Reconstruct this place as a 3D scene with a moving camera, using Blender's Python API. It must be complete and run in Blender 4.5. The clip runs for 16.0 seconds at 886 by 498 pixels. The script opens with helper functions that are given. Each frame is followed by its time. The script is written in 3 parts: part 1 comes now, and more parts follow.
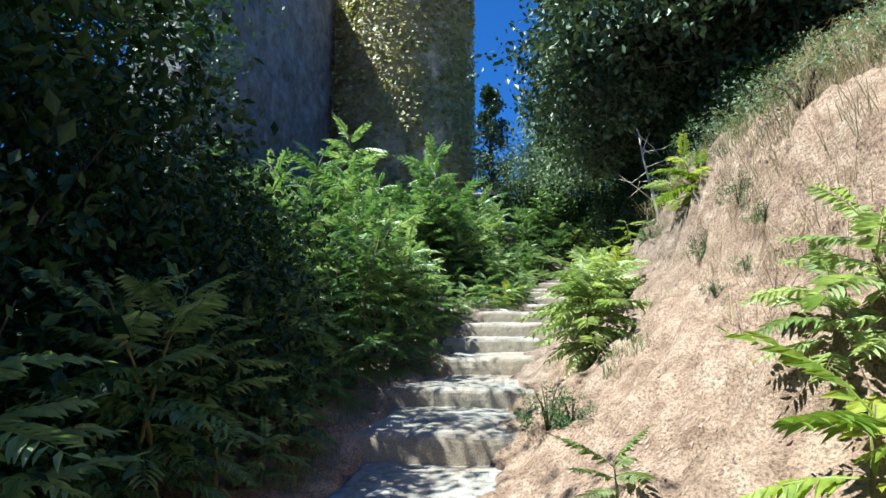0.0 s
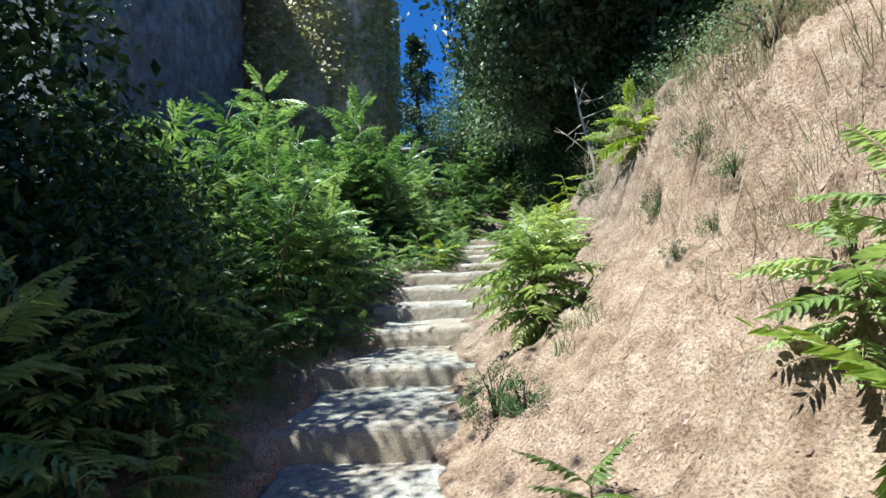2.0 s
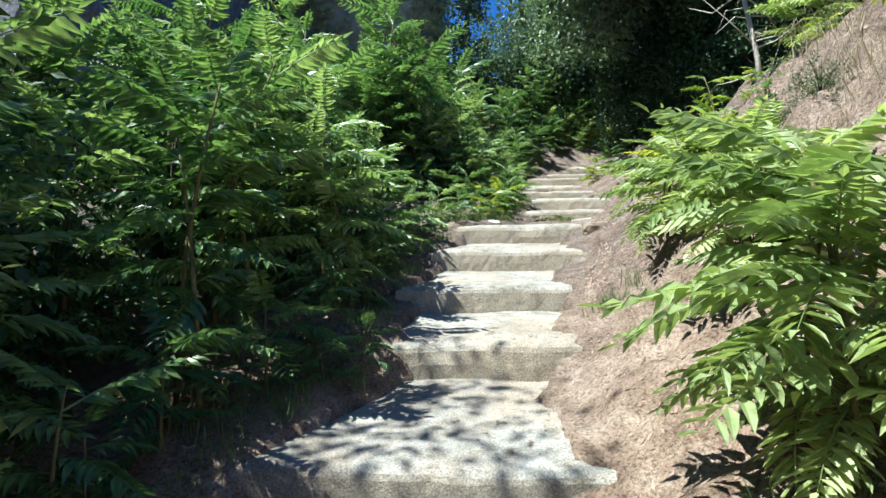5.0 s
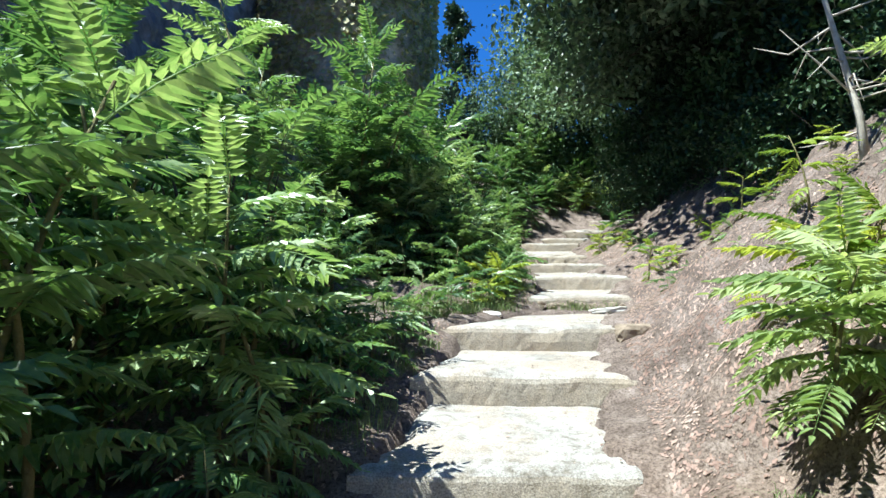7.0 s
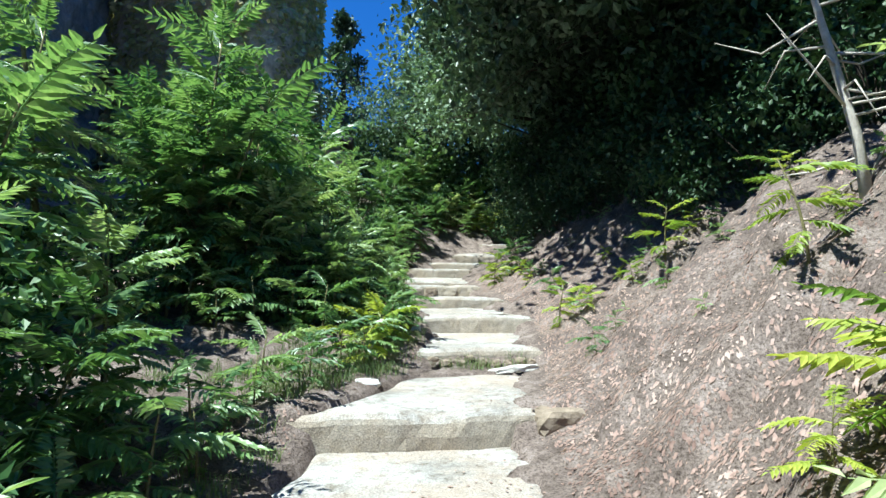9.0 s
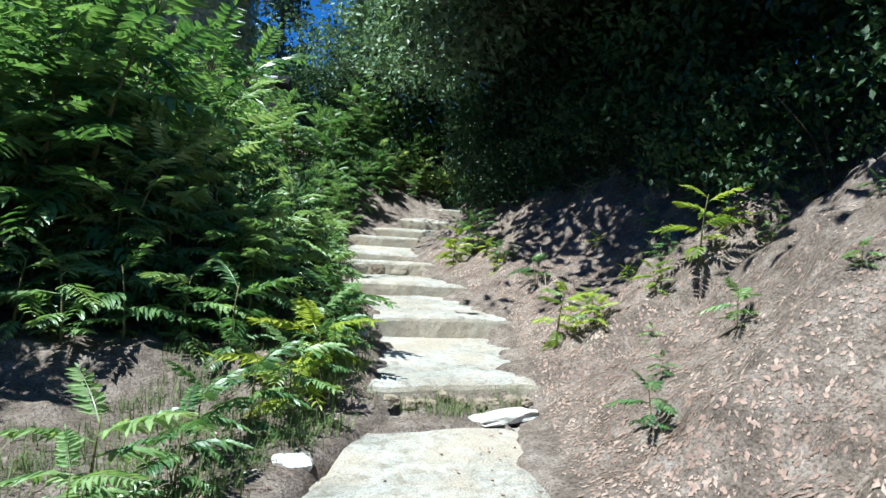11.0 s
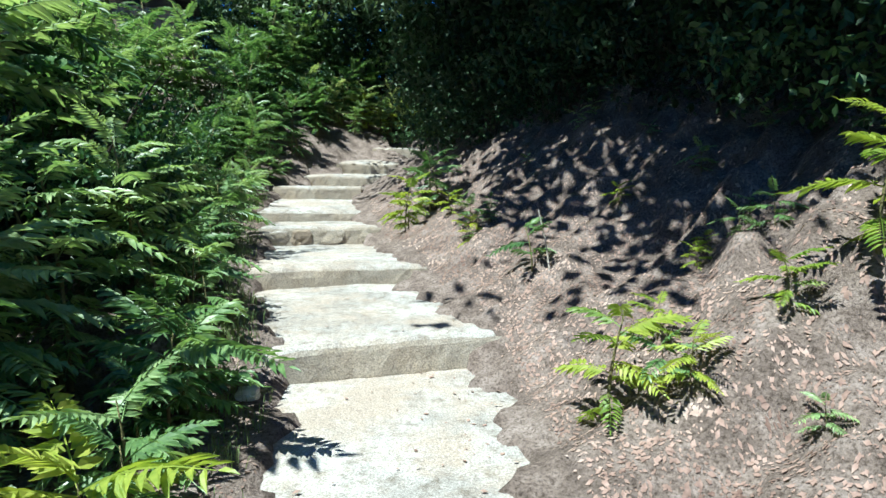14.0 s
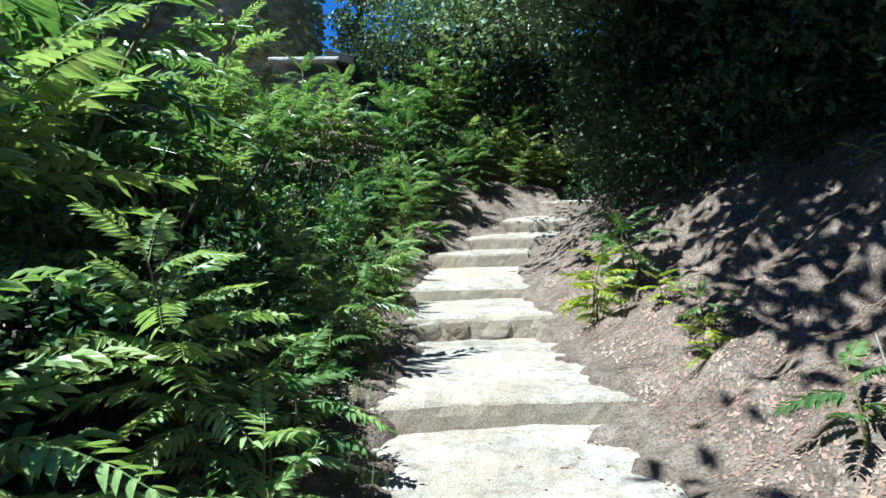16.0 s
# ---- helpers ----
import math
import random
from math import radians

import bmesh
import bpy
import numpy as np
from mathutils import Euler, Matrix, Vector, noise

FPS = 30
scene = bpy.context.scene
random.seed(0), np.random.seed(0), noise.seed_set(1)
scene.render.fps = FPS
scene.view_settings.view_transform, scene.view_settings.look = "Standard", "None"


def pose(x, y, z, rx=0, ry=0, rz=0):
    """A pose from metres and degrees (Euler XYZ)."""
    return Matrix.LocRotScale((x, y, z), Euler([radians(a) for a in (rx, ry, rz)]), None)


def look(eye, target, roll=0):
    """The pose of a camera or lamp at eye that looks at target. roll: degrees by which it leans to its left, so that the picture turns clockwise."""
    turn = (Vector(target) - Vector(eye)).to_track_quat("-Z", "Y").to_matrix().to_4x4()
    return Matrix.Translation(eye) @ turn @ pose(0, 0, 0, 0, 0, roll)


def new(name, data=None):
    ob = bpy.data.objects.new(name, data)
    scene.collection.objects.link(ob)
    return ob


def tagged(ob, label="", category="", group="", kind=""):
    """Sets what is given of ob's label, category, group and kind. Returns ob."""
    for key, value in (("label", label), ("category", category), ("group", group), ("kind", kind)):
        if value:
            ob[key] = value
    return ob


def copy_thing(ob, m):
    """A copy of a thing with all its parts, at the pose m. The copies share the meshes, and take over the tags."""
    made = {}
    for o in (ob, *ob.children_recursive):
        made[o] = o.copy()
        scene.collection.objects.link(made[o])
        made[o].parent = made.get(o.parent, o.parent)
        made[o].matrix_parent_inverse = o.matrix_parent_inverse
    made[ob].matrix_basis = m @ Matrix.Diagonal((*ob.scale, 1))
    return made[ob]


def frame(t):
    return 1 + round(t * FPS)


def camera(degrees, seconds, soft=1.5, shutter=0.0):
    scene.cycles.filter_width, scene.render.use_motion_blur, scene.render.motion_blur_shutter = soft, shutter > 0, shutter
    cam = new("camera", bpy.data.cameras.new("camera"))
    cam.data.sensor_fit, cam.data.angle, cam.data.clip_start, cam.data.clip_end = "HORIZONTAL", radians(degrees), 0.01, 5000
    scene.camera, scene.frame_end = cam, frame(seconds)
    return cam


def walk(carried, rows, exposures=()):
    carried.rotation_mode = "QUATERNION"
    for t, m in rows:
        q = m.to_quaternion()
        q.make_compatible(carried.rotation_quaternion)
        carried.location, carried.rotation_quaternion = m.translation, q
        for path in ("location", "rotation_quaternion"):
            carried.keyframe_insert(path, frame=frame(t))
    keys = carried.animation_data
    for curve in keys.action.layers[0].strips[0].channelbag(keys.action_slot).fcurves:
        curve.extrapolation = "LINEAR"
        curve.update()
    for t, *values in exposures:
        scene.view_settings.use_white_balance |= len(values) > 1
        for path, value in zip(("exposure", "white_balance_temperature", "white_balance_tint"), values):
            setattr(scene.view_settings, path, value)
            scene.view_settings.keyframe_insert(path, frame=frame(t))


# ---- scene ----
cam = camera(74.4, 16.0)
PATH = [
    (0, (0.426, 0.655, 1.392), (0.199, 2.6, 1.796), 0.2),
    (0.5, (0.49, 0.184, 1.433), (0.364, 2.145, 1.803), -0.6),
    (0.7, (0.478, 0.175, 1.388), (0.443, 2.153, 1.688), -2.4),
    (1, (0.483, 0.404, 1.459), (0.381, 2.374, 1.785), -2.2),
    (1.5, (0.417, 0.821, 1.552), (0.261, 2.766, 1.991), -1.8),
    (2, (0.369, 1.251, 1.558), (0.379, 3.235, 1.81), -2.4),
    (2.5, (0.333, 1.781, 1.709), (0.342, 3.78, 1.761), -1.6),
    (3, (0.285, 2.196, 1.77), (0.194, 4.194, 1.805), 1.9),
    (3.2, (0.184, 2.372, 1.805), (0.144, 4.371, 1.813), 0.4),
    (5.3, (0.173, 4.417, 2.024), (0.009, 6.409, 2.085), -0.2),
    (5.5, (0.152, 4.593, 2.121), (-0.017, 6.584, 2.189), 0.7),
    (6, (0.041, 4.922, 2.16), (-0.292, 6.892, 2.246), -0.1),
    (6.1, (0.027, 5.019, 2.168), (-0.236, 6.998, 2.291), -0.2),
    (6.5, (0.01, 5.306, 2.259), (-0.103, 7.296, 2.414), -0.6),
    (7, (0.06, 5.687, 2.418), (-0.03, 7.672, 2.648), 0.2),
    (7.5, (0.072, 6.122, 2.487), (0.267, 8.094, 2.755), 1.4),
    (8, (0.108, 6.435, 2.591), (0.551, 8.372, 2.822), 0.9),
    (8.5, (0.194, 6.78, 2.752), (0.515, 8.748, 2.906), -1.4),
    (9, (0.183, 7.097, 2.788), (0.476, 9.055, 3.074), -0.1),
    (9.2, (0.146, 7.203, 2.819), (0.524, 9.154, 3.037), -0.2),
    (11.3, (0.246, 8.838, 3.257), (0.757, 10.768, 3.383), 2.3),
    (11.5, (0.288, 8.954, 3.27), (0.718, 10.905, 3.376), 1.7),
    (12, (0.384, 9.347, 3.341), (1.028, 11.24, 3.381), 2.8),
    (12.5, (0.481, 9.691, 3.397), (1.063, 11.603, 3.461), 1.6),
    (13, (0.607, 9.99, 3.553), (1.058, 11.938, 3.513), -0.6),
    (13.5, (0.689, 10.357, 3.599), (1.285, 12.266, 3.623), 2.5),
    (14, (0.821, 10.718, 3.605), (1.485, 12.603, 3.525), -0.7),
    (14.5, (0.899, 11.087, 3.808), (1.283, 13.049, 3.732), -1.1),
    (15, (0.923, 11.492, 3.888), (1.373, 13.441, 3.906), 0.4),
    (15.5, (0.991, 11.851, 3.906), (1.504, 13.782, 3.995), -0.1),
    (16, (1.076, 12.194, 3.958), (1.199, 14.188, 4.05), -1.9),
]
walk(cam, [(t, look(eye, target, roll)) for t, eye, target, roll in PATH], [(0, 1.5, 5850, -2), (3, 1.32, 5850, -3), (5.5, 1.5, 5800, -2), (7, 1.6, 5700, -1), (9, 1.52, 5550, -3), (12.5, 1.35, 5500, -4), (16, 1.5, 5600, -4)])

# ---- light ----
world = bpy.data.worlds.new("world")
scene.world = world
world.use_nodes = True
SUN_EL, SUN_AZ = 62.0, 244.0      # degrees; azimuth clockwise from +y
wn = world.node_tree.nodes
sky = wn.new("ShaderNodeTexSky")
sky.sky_type, sky.sun_disc = "NISHITA", False
sky.sun_elevation, sky.sun_rotation = radians(SUN_EL), radians(SUN_AZ)
sky.air_density, sky.dust_density, sky.ozone_density = 1.0, 0.0, 5.0
clear = wn.new("ShaderNodeMix")
clear.data_type, clear.blend_type = "RGBA", "MULTIPLY"
clear.inputs[0].default_value, clear.inputs[7].default_value = 1.0, (0.45, 1.0, 1.75, 1)
world.node_tree.links.new(sky.outputs[0], clear.inputs[6])
world.node_tree.links.new(clear.outputs[2], wn["Background"].inputs[0])
wn["Background"].inputs[1].default_value = 0.036
sun = new("sun", bpy.data.lights.new("sun", "SUN"))
sun.data.energy, sun.data.angle, sun.data.color = 5.0, radians(0.5), (1.0, 0.95, 0.86)
_to = Vector((math.sin(radians(SUN_AZ)) * math.cos(radians(SUN_EL)), math.cos(radians(SUN_AZ)) * math.cos(radians(SUN_EL)), math.sin(radians(SUN_EL))))
sun.matrix_world = look(_to * 60, (0, 0, 0))


# ---- materials ----
def mat(name, rough=0.8, spec=0.3):
    m = bpy.data.materials.new(name)
    m.use_nodes = True
    b = m.node_tree.nodes["Principled BSDF"]
    b.inputs["Roughness"].default_value = rough
    b.inputs["Specular IOR Level"].default_value = spec
    return m, m.node_tree.nodes, m.node_tree.links, b


def noise_node(n, l, scale, detail=6.0, rough=0.6, coord=None):
    t = n.new("ShaderNodeTexNoise")
    t.inputs["Scale"].default_value, t.inputs["Detail"].default_value, t.inputs["Roughness"].default_value = scale, detail, rough
    if coord:
        l.new(coord, t.inputs["Vector"])
    return t


def ramp(n, l, src, stops):
    r = n.new("ShaderNodeValToRGB")
    e = r.color_ramp.elements
    while len(e) < len(stops):
        e.new(0.5)
    for k, (p, c) in enumerate(stops):
        e[k].position, e[k].color = p, (*c, 1)
    l.new(src, r.inputs[0])
    return r


def mix(n, l, fac, a, b, mode="MIX"):
    m = n.new("ShaderNodeMix")
    m.data_type, m.blend_type = "RGBA", mode
    for s, v in ((m.inputs[0], fac), (m.inputs[6], a), (m.inputs[7], b)):
        if isinstance(v, (int, float)):
            s.default_value = v
        elif isinstance(v, tuple):
            s.default_value = (*v, 1)
        else:
            l.new(v, s)
    return m.outputs[2]


def bump(n, l, b, height, strength, dist):
    k = n.new("ShaderNodeBump")
    k.inputs["Strength"].default_value, k.inputs["Distance"].default_value = strength, dist
    l.new(height, k.inputs["Height"])
    l.new(k.outputs[0], b.inputs["Normal"])


def soil():
    m, n, l, b = mat("soil", 0.95, 0.1)
    g = n.new("ShaderNodeTexCoord").outputs["Object"]
    big, mid, fine = noise_node(n, l, 0.7, 5, 0.6, g), noise_node(n, l, 6, 8, 0.7, g), noise_node(n, l, 70, 4, 0.7, g)
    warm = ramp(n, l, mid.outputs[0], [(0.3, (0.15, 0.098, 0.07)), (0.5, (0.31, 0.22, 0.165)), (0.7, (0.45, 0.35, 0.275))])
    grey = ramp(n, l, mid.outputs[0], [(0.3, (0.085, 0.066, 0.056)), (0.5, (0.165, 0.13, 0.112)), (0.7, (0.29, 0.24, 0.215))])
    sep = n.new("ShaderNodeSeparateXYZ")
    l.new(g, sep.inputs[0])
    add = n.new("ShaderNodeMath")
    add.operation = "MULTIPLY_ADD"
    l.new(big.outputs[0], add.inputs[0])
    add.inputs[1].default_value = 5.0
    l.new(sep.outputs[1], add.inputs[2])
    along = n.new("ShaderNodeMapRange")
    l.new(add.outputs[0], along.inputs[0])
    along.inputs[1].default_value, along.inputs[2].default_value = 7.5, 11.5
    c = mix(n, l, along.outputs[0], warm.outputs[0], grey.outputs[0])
    speck = ramp(n, l, fine.outputs[0], [(0.35, (0.42, 0.40, 0.38)), (0.5, (1.0, 1.0, 1.0)), (0.68, (1.35, 1.35, 1.35))])
    l.new(mix(n, l, 1.0, c, speck.outputs[0], "MULTIPLY"), b.inputs["Base Color"])
    bump(n, l, b, mix(n, l, 0.5, mid.outputs[1], fine.outputs[1]), 1.0, 0.05)
    return m


def concrete():
    m, n, l, b = mat("old_concrete", 0.9, 0.2)
    g = n.new("ShaderNodeTexCoord").outputs["Object"]
    geo = n.new("ShaderNodeNewGeometry")
    big, mid, fine = noise_node(n, l, 2.2, 6, 0.65, g), noise_node(n, l, 14, 6, 0.7, g), noise_node(n, l, 120, 3, 0.7, g)
    c = ramp(n, l, big.outputs[0], [(0.3, (0.22, 0.205, 0.185)), (0.5, (0.36, 0.345, 0.325)), (0.68, (0.48, 0.47, 0.445))])
    d = ramp(n, l, mid.outputs[0], [(0.34, (0.42, 0.37, 0.30)), (0.52, (1.0, 1.0, 1.0))])
    c1 = mix(n, l, 0.8, c.outputs[0], d.outputs[0], "MULTIPLY")
    # trodden earth in patches
    earth = noise_node(n, l, 1.3, 9, 0.72, g)
    patch = ramp(n, l, earth.outputs[0], [(0.46, (0.0, 0.0, 0.0)), (0.60, (0.8, 0.8, 0.8))])
    c2 = mix(n, l, patch.outputs[0], c1, (0.36, 0.30, 0.245))
    # earth stains on the upright faces
    sep = n.new("ShaderNodeSeparateXYZ")
    l.new(geo.outputs["Normal"], sep.inputs[0])
    up = n.new("ShaderNodeMapRange")
    l.new(sep.outputs[2], up.inputs[0])
    up.inputs[1].default_value, up.inputs[2].default_value, up.inputs[4].default_value = 0.8, 0.3, 1.15
    stain = n.new("ShaderNodeMath")
    stain.operation = "MULTIPLY"
    l.new(up.outputs[0], stain.inputs[0])
    l.new(mid.outputs[0], stain.inputs[1])
    c3 = mix(n, l, stain.outputs[0], c2, (0.36, 0.30, 0.22))
    s = ramp(n, l, fine.outputs[0], [(0.36, (0.55, 0.54, 0.52)), (0.62, (1.12, 1.12, 1.12))])
    l.new(mix(n, l, 1.0, c3, s.outputs[0], "MULTIPLY"), b.inputs["Base Color"])
    bump(n, l, b, mix(n, l, 0.5, mid.outputs[1], fine.outputs[1]), 0.8, 0.018)
    return m


def rock(name, lo, hi, scale=8.0):
    m, n, l, b = mat(name, 0.9, 0.2)
    g = n.new("ShaderNodeTexCoord").outputs["Object"]
    a, f = noise_node(n, l, scale, 8, 0.7, g), noise_node(n, l, scale * 9, 4, 0.7, g)
    c = ramp(n, l, a.outputs[0], [(0.3, lo), (0.7, hi)])
    l.new(c.outputs[0], b.inputs["Base Color"])
    bump(n, l, b, mix(n, l, 0.4, a.outputs[1], f.outputs[1]), 0.8, 0.4 / scale)
    return m


def leaf(name, lo, mid_c, hi, thin=0.35, rough=0.45, spec=0.4):
    m, n, l, b = mat(name, rough, spec)
    g = n.new("ShaderNodeTexCoord").outputs["Object"]
    info = n.new("ShaderNodeObjectInfo")
    a = noise_node(n, l, 2.5, 4, 0.7, g)
    f = noise_node(n, l, 30, 3, 0.6, g)
    s = n.new("ShaderNodeMath")
    s.operation = "MULTIPLY_ADD"
    l.new(info.outputs["Random"], s.inputs[0])
    s.inputs[1].default_value = 0.35
    h = n.new("ShaderNodeMath")
    h.operation = "MULTIPLY_ADD"
    l.new(f.outputs[0], h.inputs[0])
    h.inputs[1].default_value = 0.5
    l.new(a.outputs[0], h.inputs[2])
    k = n.new("ShaderNodeMath")
    k.operation = "MULTIPLY_ADD"
    l.new(h.outputs[0], k.inputs[0])
    k.inputs[1].default_value, k.inputs[2].default_value = 1.0, -0.42
    l.new(k.outputs[0], s.inputs[2])
    c = ramp(n, l, s.outputs[0], [(0.25, lo), (0.5, mid_c), (0.85, hi)])
    l.new(c.outputs[0], b.inputs["Base Color"])
    t = n.new("ShaderNodeBsdfTranslucent")
    tc = mix(n, l, 1.0, c.outputs[0], (1.3, 1.35, 0.7), "MULTIPLY")
    l.new(tc, t.inputs[0])
    mx = n.new("ShaderNodeMixShader")
    mx.inputs[0].default_value = thin
    l.new(b.outputs[0], mx.inputs[1])
    l.new(t.outputs[0], mx.inputs[2])
    l.new(mx.outputs[0], n["Material Output"].inputs[0])
    return m


SOIL, CONCRETE = soil(), concrete()
PALE_ROCK = rock("pale_rock", (0.42, 0.40, 0.36), (0.68, 0.66, 0.62))
BROWN_ROCK = rock("brown_rock", (0.14, 0.11, 0.08), (0.36, 0.29, 0.22))
TOWER_STONE = rock("tower_stone", (0.24, 0.20, 0.15), (0.55, 0.49, 0.38), 2.5)
WALL_STONE = rock("wall_stone", (0.09, 0.092, 0.095), (0.32, 0.32, 0.33), 1.6)
BARK = rock("bark", (0.03, 0.024, 0.018), (0.10, 0.08, 0.06), 12)
DEAD_WOOD = rock("dead_wood", (0.30, 0.26, 0.21), (0.55, 0.50, 0.44), 14)
STEM = rock("green_stem", (0.10, 0.09, 0.04), (0.22, 0.20, 0.09), 10)
ROOF_WHITE = rock("white_sheet", (0.70, 0.70, 0.70), (0.85, 0.85, 0.85), 3)
ROOF_DARK = rock("dark_sheet", (0.03, 0.03, 0.035), (0.08, 0.08, 0.085), 5)
LEAF_GREEN = leaf("ailanthus_leaf", (0.042, 0.10, 0.036), (0.145, 0.24, 0.088), (0.36, 0.44, 0.22), 0.38, 0.38, 0.5)
LEAF_LIGHT = leaf("pale_ailanthus_leaf", (0.16, 0.23, 0.08), (0.35, 0.42, 0.20), (0.57, 0.60, 0.34), 0.42, 0.45, 0.4)
# near-black green: the deep shade under the trees is put into the colour
LEAF_SHADE_PAINT = leaf("shade_painted_leaf", (0.008, 0.022, 0.008), (0.018, 0.045, 0.014), (0.05, 0.10, 0.03), 0.08, 0.55, 0.3)
LEAF_DARK = leaf("shrub_leaf", (0.015, 0.042, 0.015), (0.033, 0.085, 0.024), (0.085, 0.16, 0.045), 0.2)
LEAF_YELLOW = leaf("yellowing_leaf", (0.13, 0.21, 0.03), (0.30, 0.36, 0.06), (0.55, 0.52, 0.12), 0.45)
LEAF_TREE = leaf("tree_leaf", (0.055, 0.095, 0.05), (0.145, 0.22, 0.125), (0.30, 0.38, 0.25), 0.22, 0.5, 0.35)
# darkened copy of the tree leaf, rare bright glints: shade and sun painted in
LEAF_BANK_SHADED = leaf("bank_tree_shaded_leaf", (0.014, 0.03, 0.014), (0.058, 0.10, 0.052), (0.24, 0.31, 0.20), 0.1, 0.45, 0.4)
LEAF_CONIFER = leaf("conifer_leaf", (0.012, 0.03, 0.018), (0.025, 0.055, 0.03), (0.05, 0.09, 0.045), 0.1)
LEAF_IVY = leaf("ivy_leaf", (0.15, 0.155, 0.055), (0.36, 0.34, 0.16), (0.60, 0.53, 0.32), 0.3)
GRASS_DRY = leaf("dry_grass_blade", (0.19, 0.16, 0.115), (0.36, 0.305, 0.225), (0.54, 0.48, 0.38), 0.3, 0.7)
GRASS_GREEN = leaf("grass_blade", (0.06, 0.10, 0.03), (0.12, 0.17, 0.06), (0.22, 0.26, 0.11), 0.3, 0.6)
LITTER = leaf("fallen_leaf", (0.11, 0.065, 0.052), (0.30, 0.205, 0.17), (0.56, 0.46, 0.41), 0.2, 0.85)


# ---- the lie of the land ----
LINE = [(-600, -3.6), (-15, -3.6), (0, -0.35), (3.5, 0.45), (4.9, 0.82), (6.2, 1.10), (7.2, 1.40), (8.2, 1.67), (9.4, 1.95), (10.4, 2.22), (12.2, 2.55),
        (13.8, 2.87), (15.3, 3.21), (17.1, 3.52), (18.7, 3.76), (20.5, 4.16), (21.8, 4.5), (23, 4.87), (24, 5.3), (32, 7.6), (60, 9.0), (3000, 9.0)]
LEFT = [(0, -0.75), (6.2, -0.77), (7.2, -0.4), (8.2, -0.43), (9.4, -0.32), (10.4, -0.15), (12.2, 0.73), (13.8, 0.94), (15.3, 0.85), (17.1, 1.03), (18.7, 1.06), (20.5, 1.35), (21.8, 1.9), (23, 2.8), (24, 3.8), (30, 9)]
RIGHT = [(0, 0.45), (4.9, 0.5), (6.2, 0.7), (7.2, 0.68), (8.2, 0.88), (9.4, 1.08), (10.4, 1.28), (12.2, 1.86), (13.8, 2.28), (15.3, 2.32), (17.1, 2.35), (18.7, 2.6), (20.5, 2.8), (21.8, 3.7), (23, 4.1), (24, 4.9), (30, 10)]


# front y, base z, top z, depth of each step
STEPS = [(1.2, -0.12, 0.06, 1.3), (2.4, 0.14, 0.33, 1.3), (3.6, 0.45, 0.63, 1.45), (4.9, 0.75, 0.95, 1.45), (6.2, 1.06, 1.23, 1.15), (7.2, 1.34, 1.53, 1.15), (8.2, 1.62, 1.79, 1.35),
         (9.4, 1.88, 2.07, 1.15), (10.4, 2.16, 2.35, 1.85), (12.2, 2.47, 2.66, 1.75), (13.8, 2.80, 2.99, 1.65), (15.3, 3.15, 3.30, 1.95), (17.1, 3.43, 3.62, 1.75),
         (18.7, 3.69, 3.83, 1.95), (20.5, 4.09, 4.28, 1.45), (21.8, 4.38, 4.58, 1.35), (23.0, 4.74, 4.96, 1.2), (24.0, 5.2, 5.44, 1.6)]


def at(knots, y):
    return float(np.interp(y, [k[0] for k in knots], [k[1] for k in knots]))


def soft_treads():
    """The stair's own height along y, with its risers eased into short ramps of earth."""
    ys = np.arange(1.2, 25.0, 0.02)
    kx, kz = [], []
    for i, (fy, z0, z1, d) in enumerate(STEPS):
        kx += [fy - 0.001, fy + 0.04]
        kz += [z0, z1]
    zs = np.interp(ys, kx + [25.0], kz + [STEPS[-1][2] + 0.2])
    k = np.hanning(21)
    return ys, np.convolve(np.pad(zs, 10, mode="edge"), k / k.sum(), "valid")


TREAD_Y, TREAD_Z = soft_treads()


def bank_rise(d, y):
    """Height of the cut bank over the steps, d metres beyond their right edge."""
    low = np.interp(d, [0, 0.35, 0.7, 1.0, 1.45, 1.8, 2.6, 5, 12], [0, 0.22, 0.45, 0.68, 1.15, 2.1, 2.75, 4.0, 5.5])
    mid_b = np.interp(d, [0, 0.3, 1.0, 1.5, 1.8, 2.6, 5, 12], [0, 0.12, 0.82, 1.32, 1.55, 2.05, 3.4, 5.5])
    far = np.interp(d, [0, 0.3, 0.6, 1.0, 1.6, 2.4, 5, 12], [0, 0.14, 0.33, 0.5, 1.0, 1.7, 3.4, 5.5])
    w1, w2 = np.interp(y, [6.5, 9], [0, 1]), np.interp(y, [9.8, 12], [0, 1])
    return float((low * (1 - w1) + mid_b * w1) * (1 - w2) + far * w2)


